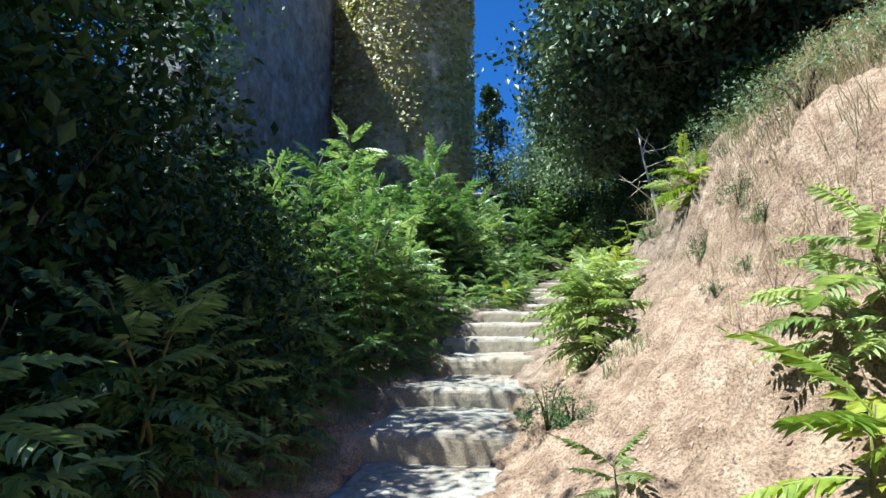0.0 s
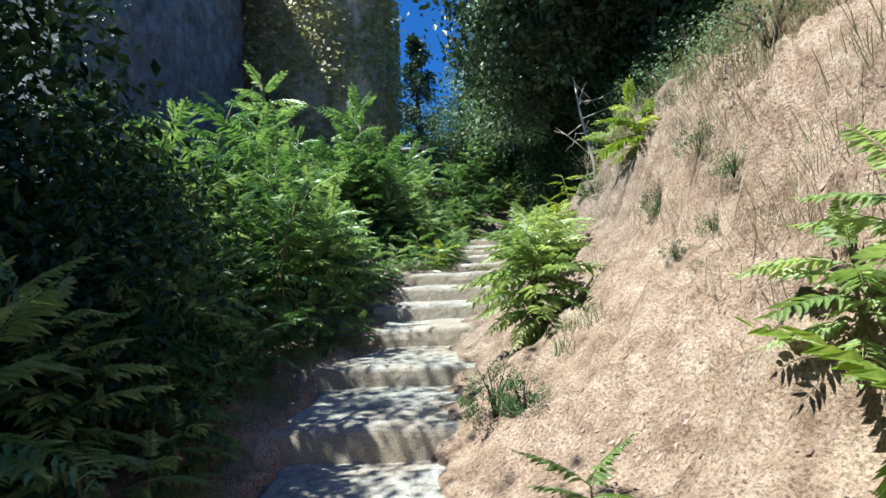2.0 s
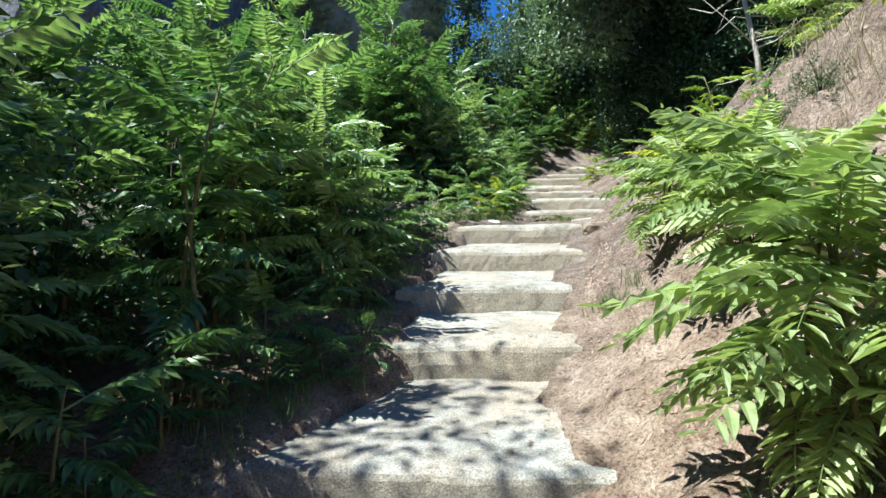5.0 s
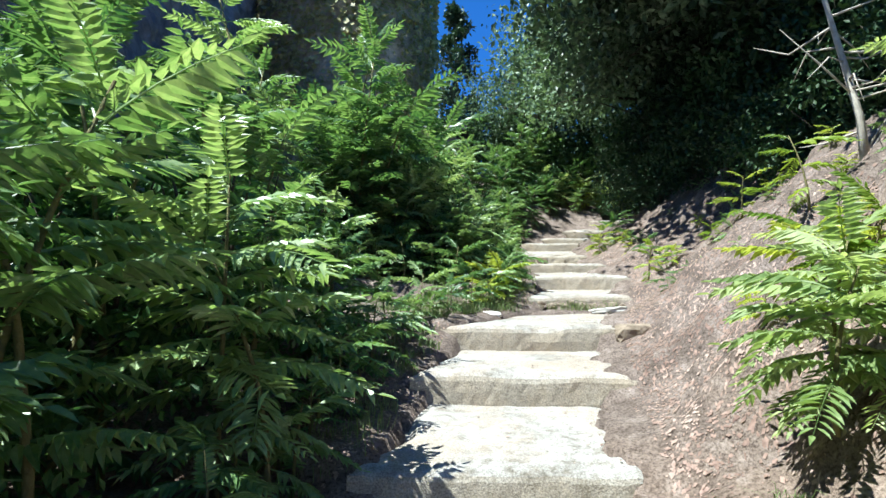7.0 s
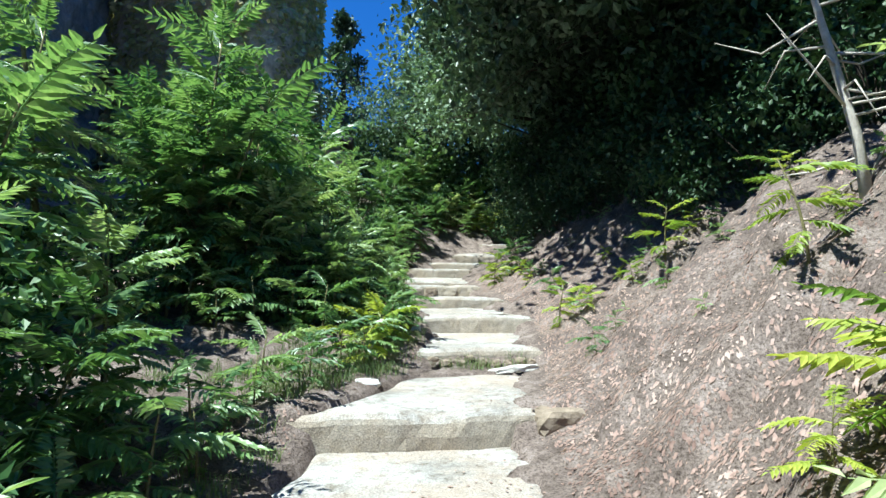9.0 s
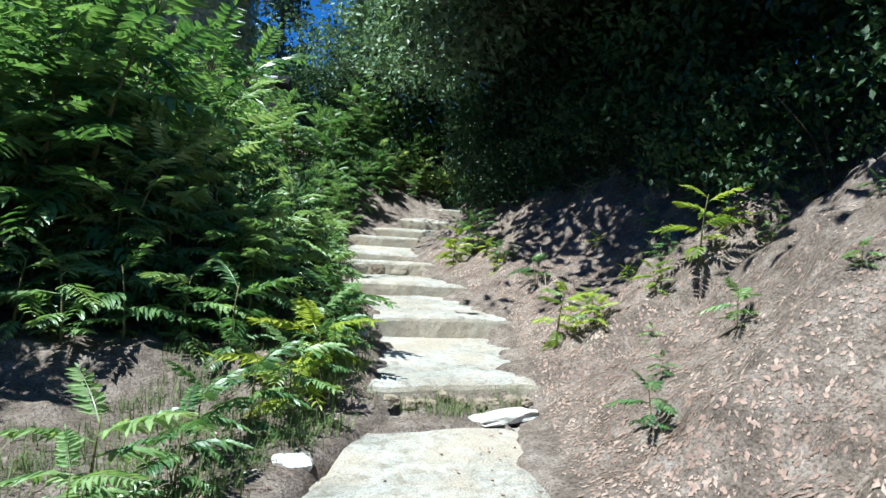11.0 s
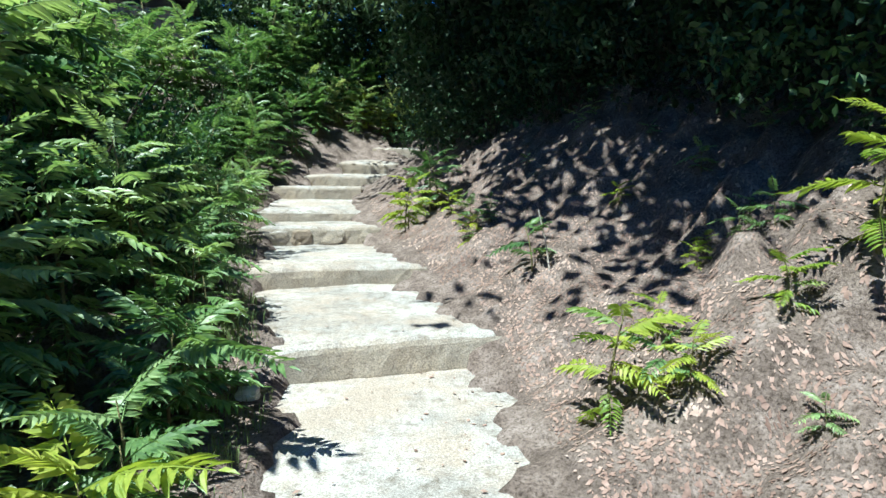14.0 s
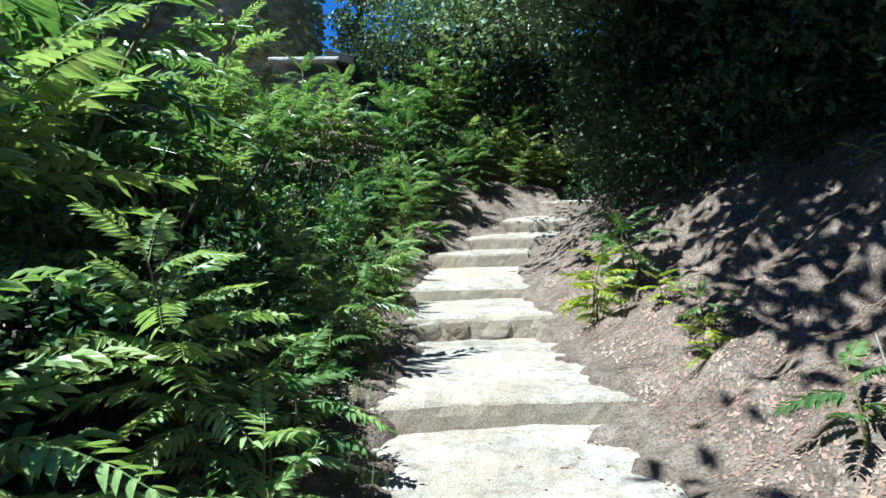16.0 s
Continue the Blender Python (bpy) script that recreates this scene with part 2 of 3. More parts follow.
def ground_z(x, y, rough=True):
    wob = 0.18 * noise.noise(Vector((y * 1.7, 3.0, 0))) + 0.13 * noise.noise(Vector((y * 5.0, 8.0, 0)))
    s, a, b = at(LINE, y), at(LEFT, y) + 0.16 + wob * 0.8, at(RIGHT, y) - 0.26 + wob * 1.3
    lap = s + 0.09
    if 1.2 < y < 25:
        w = min(1, (y - 1.2) / 0.4, (25 - y) / 0.6)
        lap = lap * (1 - w) + w * float(np.interp(y, TREAD_Y, TREAD_Z))
    lap += 0.012 + 0.022 * noise.noise(Vector((x * 9, y * 9, 1.0)))
    if x < a:
        d = a - x
        z = lap + 0.14 * min(d, 0.3) + (min(d, 6) - min(d, 0.3)) * float(np.interp(y, [9, 16, 24, 40], [0.06, 0.10, 0.30, 0.1]))
    elif x > b:
        d = x - b
        z = lap + 0.12 * min(d, 0.3) + bank_rise(max(0, d - 0.22), y) * float(np.interp(y, [-30, -12, 0], [0.0, 0.6, 1]))
    elif 11.78 < y < 12.24:      # earth heaped against a broken riser
        d = 0.2
        z = lap + 0.015
    else:
        d = 0
        z = s - 0.25
    if 0 < d < 0.07:
        z = s - 0.25 + (z - s + 0.25) * (d / 0.07) ** 0.5
    if rough and d > 0:
        k = min(1, max(0, d - 0.12) * 2.5)
        v = Vector((x, y, 0))
        z += k * (0.10 * noise.noise(v * 1.1) + 0.05 * noise.noise(v * 4.0) + 0.028 * noise.noise(v * 11.0))
        if x > b:
            z += min(1.0, d / 1.2) * (float(np.interp(y, [8, 10], [0.34, 0.16])) * abs(noise.noise(Vector((x * 2.4, y * 2.4, z * 2.4)))) + 0.05 * noise.noise(Vector((x * 8, y * 8, z * 8))))
    return z


# ---- mesh tools ----
def mesh_ob(name, verts, faces, material, smooth=False):
    me = bpy.data.meshes.new(name)
    me.from_pydata([tuple(map(float, v)) for v in verts], [], faces)
    me.materials.append(material)
    if smooth:
        me.polygons.foreach_set("use_smooth", [True] * len(me.polygons))
    return new(name, me)


def under(child, parent):
    child.parent = parent
    return child


class Soup:
    """Gathers pieces of mesh into one."""

    def __init__(self):
        self.v, self.f, self.n = [], [], 0

    def add(self, v, f):
        self.v.append(np.asarray(v, float))
        self.f.extend([tuple(i + self.n for i in q) for q in f])
        self.n += len(v)

    def ob(self, name, material, smooth=False):
        return mesh_ob(name, np.concatenate(self.v) if self.v else [], self.f, material, smooth)


def tube(points, radii, sides=6):
    v, f = [], []
    pts = [Vector(p) for p in points]
    for i, p in enumerate(pts):
        d = (pts[min(i + 1, len(pts) - 1)] - pts[max(i - 1, 0)]).normalized()
        u = d.cross(Vector((0.31, 0.95, 0.11))).normalized()
        w = d.cross(u)
        for k in range(sides):
            a = 2 * math.pi * k / sides
            v.append(p + (u * math.cos(a) + w * math.sin(a)) * radii[i])
    for i in range(len(pts) - 1):
        for k in range(sides):
            q = (k + 1) % sides
            f.append((i * sides + k, i * sides + q, (i + 1) * sides + q, (i + 1) * sides + k))
    f.append(tuple(range(sides))[::-1])
    f.append(tuple((len(pts) - 1) * sides + k for k in range(sides)))
    return np.array(v), f


def turn(rz, tilt, roll=0.0):
    return np.array((Matrix.Rotation(rz, 3, "Z") @ Matrix.Rotation(tilt, 3, "X") @ Matrix.Rotation(roll, 3, "Y")))


def frond(rng, length=0.5, pairs=12, droop=0.25, size=0.11, fine=False):
    """A pinnate leaf along +y: a bowed midrib and two rows of folded, lance-shaped leaflets."""
    v, f = [], []
    ys = np.linspace(0, 1, 5)
    rib = [(0, t * length * (1 - 0.1 * droop * t), -droop * length * t * t) for t in ys]
    tv, tf = tube(rib, [0.005 * (1.1 - 0.8 * t) * length / 0.5 for t in ys], 3)
    v.extend(tv)
    f.extend(tf)
    for i in range(pairs + 1):
        t = 0.14 + 0.86 * i / pairs
        base = np.array([0, t * length * (1 - 0.1 * droop * t), -droop * length * t * t])
        ll = size * (0.5 + 1.0 * math.sin(math.pi * min(1, 0.2 + t * 0.7))) * rng.uniform(0.88, 1.1)
        for s in ((-1, 1) if i < pairs else (0,)):
            a = math.radians(rng.uniform(54, 74)) * s
            drop = math.radians(rng.uniform(8, 38))
            d = np.array([math.sin(a) * math.cos(drop), math.cos(a) * math.cos(drop), -math.sin(drop)])
            side = np.cross(d, (0, 0, 1))
            side /= np.linalg.norm(side)
            up = np.cross(side, d)
            w = ll * rng.uniform(0.15, 0.19)
            n0 = len(v)
            if fine:
                v.extend([base + d * ll * 0.04, base + d * ll * 0.30 + side * w + up * w * 0.35, base + d * ll * 0.36 - up * 0.002,
                          base + d * ll * 0.28 - side * w + up * w * 0.35, base + d * ll * 0.70 + side * w * 0.6 + up * w * 0.1,
                          base + d * ll * 0.70 - side * w * 0.6 + up * w * 0.1, base + d * ll - up * ll * 0.12])
                f.extend([(n0, n0 + 2, n0 + 1), (n0, n0 + 3, n0 + 2), (n0 + 1, n0 + 2, n0 + 6, n0 + 4), (n0 + 2, n0 + 3, n0 + 5, n0 + 6)])
            else:
                v.extend([base, base + d * ll * 0.38 + side * w * 1.1 + up * w * 0.4, base + d * ll - up * ll * 0.08, base + d * ll * 0.34 - side * w * 1.1 + up * w * 0.4])
                f.extend([(n0, n0 + 2, n0 + 1), (n0, n0 + 3, n0 + 2)])
    return np.array(v), f


def sapling(seed, height, fronds, length, material, spread=1.0, parted=False, stems=1, fine=False):
    """A young pinnate-leaved plant: thin stems with whorls of long compound leaves."""
    rng = random.Random(seed)
    wood, green = Soup(), Soup()
    kinds = [frond(rng, length, rng.choice((11, 12, 14)), rng.uniform(0.2, 0.55), 0.195 * length, parted or fine) for _ in range(4)]
    places = []
    for s in range(stems):
        lean = (rng.uniform(-0.22, 0.22) * height, rng.uniform(-0.22, 0.22) * height)
        off = (rng.uniform(-0.2, 0.2) * (s > 0), rng.uniform(-0.2, 0.2) * (s > 0))
        h = height * (1 if s == 0 else rng.uniform(0.6, 0.95))
        pts = [(off[0] + lean[0] * t * t, off[1] + lean[1] * t * t, h * t - 0.06 * (t == 0)) for t in (0, 0.25, 0.5, 0.75, 1.0)]
        r0 = 0.006 + 0.007 * height
        wood.add(*tube(pts, [r0, r0 * 0.85, r0 * 0.7, r0 * 0.5, r0 * 0.3], 6))
        for i in range(fronds):
            t = 0.1 + 0.9 * ((i + rng.random() * 0.6) / fronds) ** 0.85
            t = min(t, 1.0)
            az = i * 2.4 + rng.uniform(-0.4, 0.4)
            el = math.radians(np.interp(t, [0.2, 0.8, 1.0], [0, 28, 62]) + rng.uniform(-14, 14))
            sc = np.interp(t, [0.2, 0.55, 0.9, 1.0], [0.7, 1.0, 0.95, 0.55]) * rng.uniform(0.8, 1.15) * spread
            places.append((kinds[rng.randrange(4)], turn(az, el, rng.uniform(-0.3, 0.3)), sc, (off[0] + lean[0] * t * t, off[1] + lean[1] * t * t, h * t)))
    stem = wood.ob("sapling", STEM, True)
    if parted:
        meshes = {}
        for (kv, kf), r, sc, p in places:
            if id(kf) not in meshes:
                o = mesh_ob("leaf", kv, kf, material)
                meshes[id(kf)] = o.data
            else:
                o = new("leaf", meshes[id(kf)])
            m = Matrix(r.tolist()).to_4x4()
            o.matrix_world = Matrix.Translation(p) @ m @ Matrix.Scale(sc, 4)
            under(o, stem)
    else:
        for (kv, kf), r, sc, p in places:
            green.add(kv @ r.T * sc + np.array(p), kf)
        under(green.ob("foliage", material), stem)
    return stem


def leaf_cards(rng, centres, size, per, spread, flat=0.6):
    """Loose folded leaves strewn round the given clump centres."""
    v, f = [], []
    g = np.random.RandomState(rng.randrange(10 ** 6))
    for c, r in centres:
        n = max(3, int(per * rng.uniform(0.7, 1.3)))
        d = g.normal(size=(n, 3))
        d /= np.linalg.norm(d, axis=1)[:, None]
        p = np.array(c) + d * (g.uniform(0.25, 1.0, (n, 1)) ** 0.6) * r * spread * np.array([1, 1, flat])
        for q, o in zip(p, d):
            a = g.normal(size=3) + o * 0.7 + np.array([0, 0, -0.3])
            a /= np.linalg.norm(a)
            s = np.cross(a, g.normal(size=3) * 0.5 + np.array([0, 0, 1.0]))
            s /= np.linalg.norm(s) + 1e-6
            u = np.cross(s, a)
            L = size * g.uniform(0.6, 1.25)
            n0 = len(v)
            v.extend([q, q + a * L * 0.5 + s * L * 0.27 + u * L * 0.06, q + a * L, q + a * L * 0.5 - s * L * 0.27 + u * L * 0.06])
            f.extend([(n0, n0 + 1, n0 + 2), (n0, n0 + 2, n0 + 3)])
    return np.array(v), f


def tree(seed, height, crown_r, crown_lo, material, clumps, per, size, squash=0.75, name="tree"):
    """Tapered trunk, forking limbs and a crown of leaf clumps with gaps."""
    rng = random.Random(seed)
    wood = Soup()
    k = [(0, 0, -0.4)]
    for i in range(1, 7):
        k.append((k[-1][0] + rng.uniform(-0.05, 0.05) * height / 4, k[-1][1] + rng.uniform(-0.05, 0.05) * height / 4, height * 0.85 * i / 6))
    r0 = 0.008 * height + 0.025
    wood.add(*tube(k, [r0 * 1.35, r0, r0 * 0.85, r0 * 0.7, r0 * 0.5, r0 * 0.35, r0 * 0.15], 8))
    centres = []
    limbs = max(8, clumps // 5)
    for i in range(limbs):
        t = rng.uniform(crown_lo, 0.98)
        j = min(5, int(t * 6))
        p = np.array(k[j]) + (np.array(k[j + 1]) - np.array(k[j])) * (t * 6 - j)
        az = i * 2.4 + rng.uniform(-0.5, 0.5)
        reach = crown_r * rng.uniform(0.82, 1.1) * math.sqrt(max(0.15, 1 - ((t - 0.55) / 0.6) ** 2))
        tip = p + np.array([math.cos(az) * reach, math.sin(az) * reach, reach * rng.uniform(-0.15, 0.4)])
        midp = (p + tip) / 2 + np.array([0, 0, reach * 0.1])
        wood.add(*tube([p, midp, tip], [r0 * 0.35, r0 * 0.2, r0 * 0.06], 5))
        for q in range(max(1, clumps // limbs)):
            w = rng.uniform(0.35, 1.05)
            c = p + (tip - p) * w + np.array([rng.uniform(-0.5, 0.5), rng.uniform(-0.5, 0.5), rng.uniform(-0.3, 0.4)]) * crown_r * 0.35
            centres.append((c, crown_r * rng.uniform(0.12, 0.26)))
    trunk = wood.ob(name, BARK, True)
    v, f = leaf_cards(rng, centres, size, per, 1.0, squash)
    under(mesh_ob("crown", v, f, material), trunk)
    return trunk


def shrub(seed, radius, height, material, clumps, per, size):
    rng = random.Random(seed)
    wood = Soup()
    centres = []
    for i in range(9):
        az, r = rng.uniform(0, 6.28), radius * rng.uniform(0.2, 0.8)
        tip = (math.cos(az) * r, math.sin(az) * r, height * rng.uniform(0.6, 0.95))
        wood.add(*tube([(0, 0, -0.1), (tip[0] * 0.35, tip[1] * 0.35, tip[2] * 0.55), tip], [0.02, 0.014, 0.004], 5))
    for i in range(clumps):
        az, r, t = rng.uniform(0, 6.28), radius * math.sqrt(rng.random()), rng.random()
        centres.append(((math.cos(az) * r, math.sin(az) * r, height * (0.08 + 0.9 * t * (1 - 0.45 * (r / radius) ** 2))), radius * rng.uniform(0.14, 0.3)))
    stem = wood.ob("shrub", BARK, True)
    v, f = leaf_cards(rng, centres, size, per, 1.0, 0.8)
    under(mesh_ob("foliage", v, f, material), stem)
    return stem


def blades(rng, spots, per, height, width, radius, hang=0.0):
    v, f = [], []
    for x, y, z in spots:
        h0 = height * rng.uniform(0.6, 1.3)
        for _ in range(per):
            a, r = rng.uniform(0, 6.28), radius * math.sqrt(rng.random())
            px, py = x + math.cos(a) * r, y + math.sin(a) * r
            h = h0 * rng.uniform(0.5, 1.1)
            b = rng.uniform(0, 6.28) if rng.random() > hang else rng.gauss(3.3, 0.6)
            reach = h * rng.uniform(0.1, 1.3)
            sag = rng.uniform(0.3, 1.4) * hang
            lx, ly = math.cos(b) * reach, math.sin(b) * reach
            wx, wy = -math.sin(b) * width, math.cos(b) * width
            n0 = len(v)
            v.extend([(px - wx, py - wy, z - 0.03), (px + wx, py + wy, z - 0.03), (px + lx * 0.4 + wx * 0.7, py + ly * 0.4 + wy * 0.7, z + h * (0.65 - 0.35 * sag)),
                      (px + lx * 0.4 - wx * 0.7, py + ly * 0.4 - wy * 0.7, z + h * (0.65 - 0.35 * sag)), (px + lx, py + ly, z + h * (rng.uniform(0.7, 1.0) - 1.3 * sag))])
            f.extend([(n0, n0 + 1, n0 + 2, n0 + 3), (n0 + 3, n0 + 2, n0 + 4)])
    return v, f


# ---- ground ----
def axis(lo, hi, fine_lo, fine_hi, step):
    out = list(np.arange(fine_lo, fine_hi + 1e-6, step))
    d = step
    while out[-1] < hi:
        d *= 1.35
        out.append(out[-1] + d)
    d = step
    while out[0] > lo:
        d *= 1.35
        out.insert(0, out[0] - d)
    return out


gx, gy = axis(-1500, 1500, -1.6, 5.2, 0.06), axis(-1500, 3000, 1.5, 19, 0.075)
gv = [(x, y, ground_z(x, y)) for y in gy for x in gx]
nx = len(gx)
gf = [(j * nx + i, j * nx + i + 1, (j + 1) * nx + i + 1, (j + 1) * nx + i) for j in range(len(gy) - 1) for i in range(nx - 1)]
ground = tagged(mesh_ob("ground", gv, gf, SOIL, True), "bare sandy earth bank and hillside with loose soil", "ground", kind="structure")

# ---- steps ----


def stone_step(i, y, z0, z1, depth):
    """A worn slab: gridded top and front with a rounded, chipped nose."""
    nxt = STEPS[i + 1][1] if i + 1 < len(STEPS) else z1
    nu, prof = 30, [(0.0, z0 - 0.16), (0.0, z0), (0.004, z0 + (z1 - z0) * 0.35), (0.01, z0 + (z1 - z0) * 0.7), (0.02, z1 - 0.03), (0.045, z1 - 0.008), (0.08, z1)]
    for t in np.linspace(0.15, 1.0, 13):
        prof.append((t * depth, z1 + (nxt - z1) * min(1, t * depth / (depth - 0.1)) * 0.95))
    prof.append((depth, z0 - 0.16))
    v, f = [], []
    for dy, z in prof:
        for k in range(nu + 1):
            u = k / nu
            a, b = at(LEFT, y + dy), at(RIGHT, y + dy)
            if y < 11 and dy > 0.1:
                a += 0.10 * math.sin(dy * 2)
            edge = min(u, 1 - u)
            x = a + (b - a) * u + (0.07 * noise.noise(Vector((0, y + dy * 2.5, i + u * 3))) if edge < 0.04 else 0)
            q = Vector((x * 2.2, (y + dy) * 2.2, z * 2.2 + i))
            worn = 0.014 * noise.noise(q) + 0.007 * noise.noise(q * 3.7) + 0.004 * noise.noise(q * 9)
            nose = 1.0 if dy < 0.1 and z > z1 - 0.06 else 0.4
            chip = -0.035 * max(0, noise.noise(Vector((x * 4, i * 7.3, 0))) - 0.25) * nose * 2
            bow = 0.05 * noise.noise(Vector((x * 0.9, i * 3.1, 2.0)))
            dropped = -0.05 * max(0, 1 - edge / 0.05) ** 2 if dy > 0.02 else 0
            yy = y + dy + bow + (worn * 1.2 if dy < 0.1 else 0) - chip * (1 if dy < 0.1 else 0)
            zz = z + (worn if z > z0 + 0.02 else 0) + chip * (dy >= 0.02) + dropped
            v.append((x, yy, zz))
    for j in range(len(prof) - 1):
        for k in range(nu):
            a = j * (nu + 1) + k
            f.append((a, a + 1, a + nu + 2, a + nu + 1))
    n = len(prof)
    f.append(tuple(j * (nu + 1) for j in range(n)))
    f.append(tuple(j * (nu + 1) + nu for j in range(n))[::-1])
    o = mesh_ob("step", v, f, CONCRETE)
    return tagged(o, "wide worn pale concrete step with a rounded nose", "step", "steps of the garden stair", "structure")


for i, (y, z0, z1, d) in enumerate(STEPS):
    stone_step(i, y, z0, z1, d)


# ---- stones ----
def stone(seed, sx, sy, sz, x, y, z, material, label, name="stone"):
    rng = random.Random(seed)
    bm = bmesh.new()
    bmesh.ops.create_icosphere(bm, subdivisions=3, radius=1)
    off = Vector((rng.uniform(0, 50), rng.uniform(0, 50), 0))
    for q in bm.verts:
        c = q.co
        k = max(abs(c.x), abs(c.y), abs(c.z))
        box = c / k
        p = c.lerp(box, 0.55) * (1 + 0.28 * noise.noise(c * 1.3 + off) + 0.1 * noise.noise(c * 4 + off))
        q.co = Vector((p.x * sx, p.y * sy, p.z * sz))
    me = bpy.data.meshes.new(name)
    bm.to_mesh(me)
    bm.free()
    me.materials.append(material)
    o = new(name, me)
    o.matrix_world = pose(x, y, z, rng.uniform(-6, 6), rng.uniform(-6, 6), rng.uniform(-12, 12))
    return tagged(o, label, "stone")


stone(1, 0.16, 0.13, 0.10, 1.36, 10.42, 2.27, BROWN_ROCK, "rough brown rock at the end of a step", "rock")
stone(2, 0.21, 0.13, 0.035, 1.5, 11.98, 2.48, PALE_ROCK, "flat pale slab of stone lying at a broken riser", "slab_stone").rotation_euler[2] = 0.2
stone(3, 0.10, 0.07, 0.05, 0.27, 11.36, 2.42, PALE_ROCK, "loose pale stone on the earth beside the steps")
stone(4, 0.05, 0.04, 0.03, 0.12, 11.2, 2.43, PALE_ROCK, "small pale stone beside the steps")
stone(5, 0.045, 0.05, 0.03, -0.05, 11.05, 2.40, PALE_ROCK, "small pale stone beside the steps")
stone(6, 0.05, 0.05, 0.03, 0.85, 13.55, 2.84, PALE_ROCK, "small pale stone beside the steps")
stone(7, 0.11, 0.045, 0.085, 1.48, 17.135, 3.49, BROWN_ROCK, "squared yellowish block in a rubble riser", "rubble_block")
stone(8, 0.16, 0.035, 0.085, 1.76, 17.135, 3.49, CONCRETE, "pale block in a rubble riser", "rubble_block")
stone(9, 0.15, 0.035, 0.085, 2.08, 17.135, 3.5, CONCRETE, "pale block in a rubble riser", "rubble_block")
stone(10, 0.14, 0.035, 0.085, 1.2, 17.135, 3.49, CONCRETE, "pale block in a rubble riser", "rubble_block")
for k in range(9):
    rr = random.Random(300 + k)
    stone(20 + k, rr.uniform(0.03, 0.06), rr.uniform(0.03, 0.05), rr.uniform(0.02, 0.04), 0.85 + 0.11 * k, 12.14 + rr.uniform(-0.05, 0.04), 2.52 + rr.uniform(0, 0.06), BROWN_ROCK, "small brown rubble stone in a broken riser", "rubble_stone")

# ---- plants beside the steps ----
TALL = [sapling(11 + k, 2.3 + 0.25 * k, 32, 0.66, LEAF_GREEN, 1.0, False, 2) for k in range(4)]
MEDIUM = [sapling(31 + k, 1.15 + 0.15 * k, 19, 0.46, LEAF_GREEN, 1.0, False, 2, True) for k in range(3)]
LOW = [sapling(41 + k, 0.42, 8, 0.36, LEAF_GREEN, 1.0, False, 1, True) for k in range(2)]
GOLD = [sapling(51 + k, 0.5 + 0.12 * k, 9, 0.42, LEAF_YELLOW) for k in range(2)]
DARK = [shrub(61 + k, 0.75, 1.3, LEAF_DARK, 60, 44, 0.055) for k in range(3)]
for o, text in [(o, "tall green sapling with long feathery leaves") for o in TALL] + [(o, "leafy green sapling with feathery leaves") for o in MEDIUM]:
    tagged(o, text, "sapling", "saplings beside the steps")
for o in LOW:
    tagged(o, "low green seedling with feathery leaves", "seedling", "seedlings on the bank")
for o in GOLD:
    tagged(o, "small yellowing seedling with feathery leaves", "seedling", "yellowing seedlings")
for o in DARK:
    tagged(o, "dense dark green shrub", "shrub", "shrubs under the saplings")
# leaf colour darkened to paint the shade left of the first steps
THICKET = [shrub(81 + k, 1.3, 2.9, LEAF_SHADE_PAINT, 170, 34, 0.08) for k in range(2)]
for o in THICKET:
    tagged(o, "tall thicket of small leaves, colour darkened to stand for shade", "thicket", "thickets by the first steps")
used = set()


def plant(ob, x, y, scale=1.0, rz=0.0, sink=0.0, lean=0.0):
    z = ground_z(x, y) - sink
    m = pose(x, y, z, lean, 0, rz)
    if ob not in used:
        used.add(ob)
        ob.matrix_world = m @ Matrix.Scale(scale, 4)
        return ob
    s = ob.scale.copy()
    ob.scale = (1, 1, 1)
    o = copy_thing(ob, m)
    ob.scale = s
    o.scale = (scale, scale, scale)
    return o


rng = random.Random(5)
# tall saplings in a thick band along the left side
def edge_in(y):
    return min(at(LEFT, y - 0.9), at(LEFT, y), at(LEFT, y + 0.9)) - (0.35 if 10.6 < y < 12.6 else 0)


y = 1.6
while y < 26:
    a = edge_in(y)
    for d, s in ((1.15 if y < 12 else 1.7, 0.0), (2.0, 1.0), (2.9, 1.15)):
        x = a - d * rng.uniform(0.9, 1.1) - (0.35 if y < 5 else 0)
        if x < -5.5 or (d > 2.5 and y > 15):
            continue
        if s == 0 and 10.2 < y < 12.4:
            continue
        if y < 5.5 and d < 2.5:
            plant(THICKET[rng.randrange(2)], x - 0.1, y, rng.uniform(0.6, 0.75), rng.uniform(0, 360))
            continue
        if s == 0:
            plant(MEDIUM[rng.randrange(3)], x, y + rng.uniform(-0.3, 0.3), rng.uniform(1.45, 1.85) * (0.8 if y > 16.5 else 0.72 if 5 < y < 10.2 else 1.0), rng.uniform(0, 360))
            continue
        plant(TALL[rng.randrange(4)], x, y + rng.uniform(-0.3, 0.3), s * rng.uniform(0.8, 1.1) * (0.78 if y > 16.5 else 0.82 if 5 < y < 12.6 else 1.0), rng.uniform(0, 360))
    y += 0.85
y = 2.4
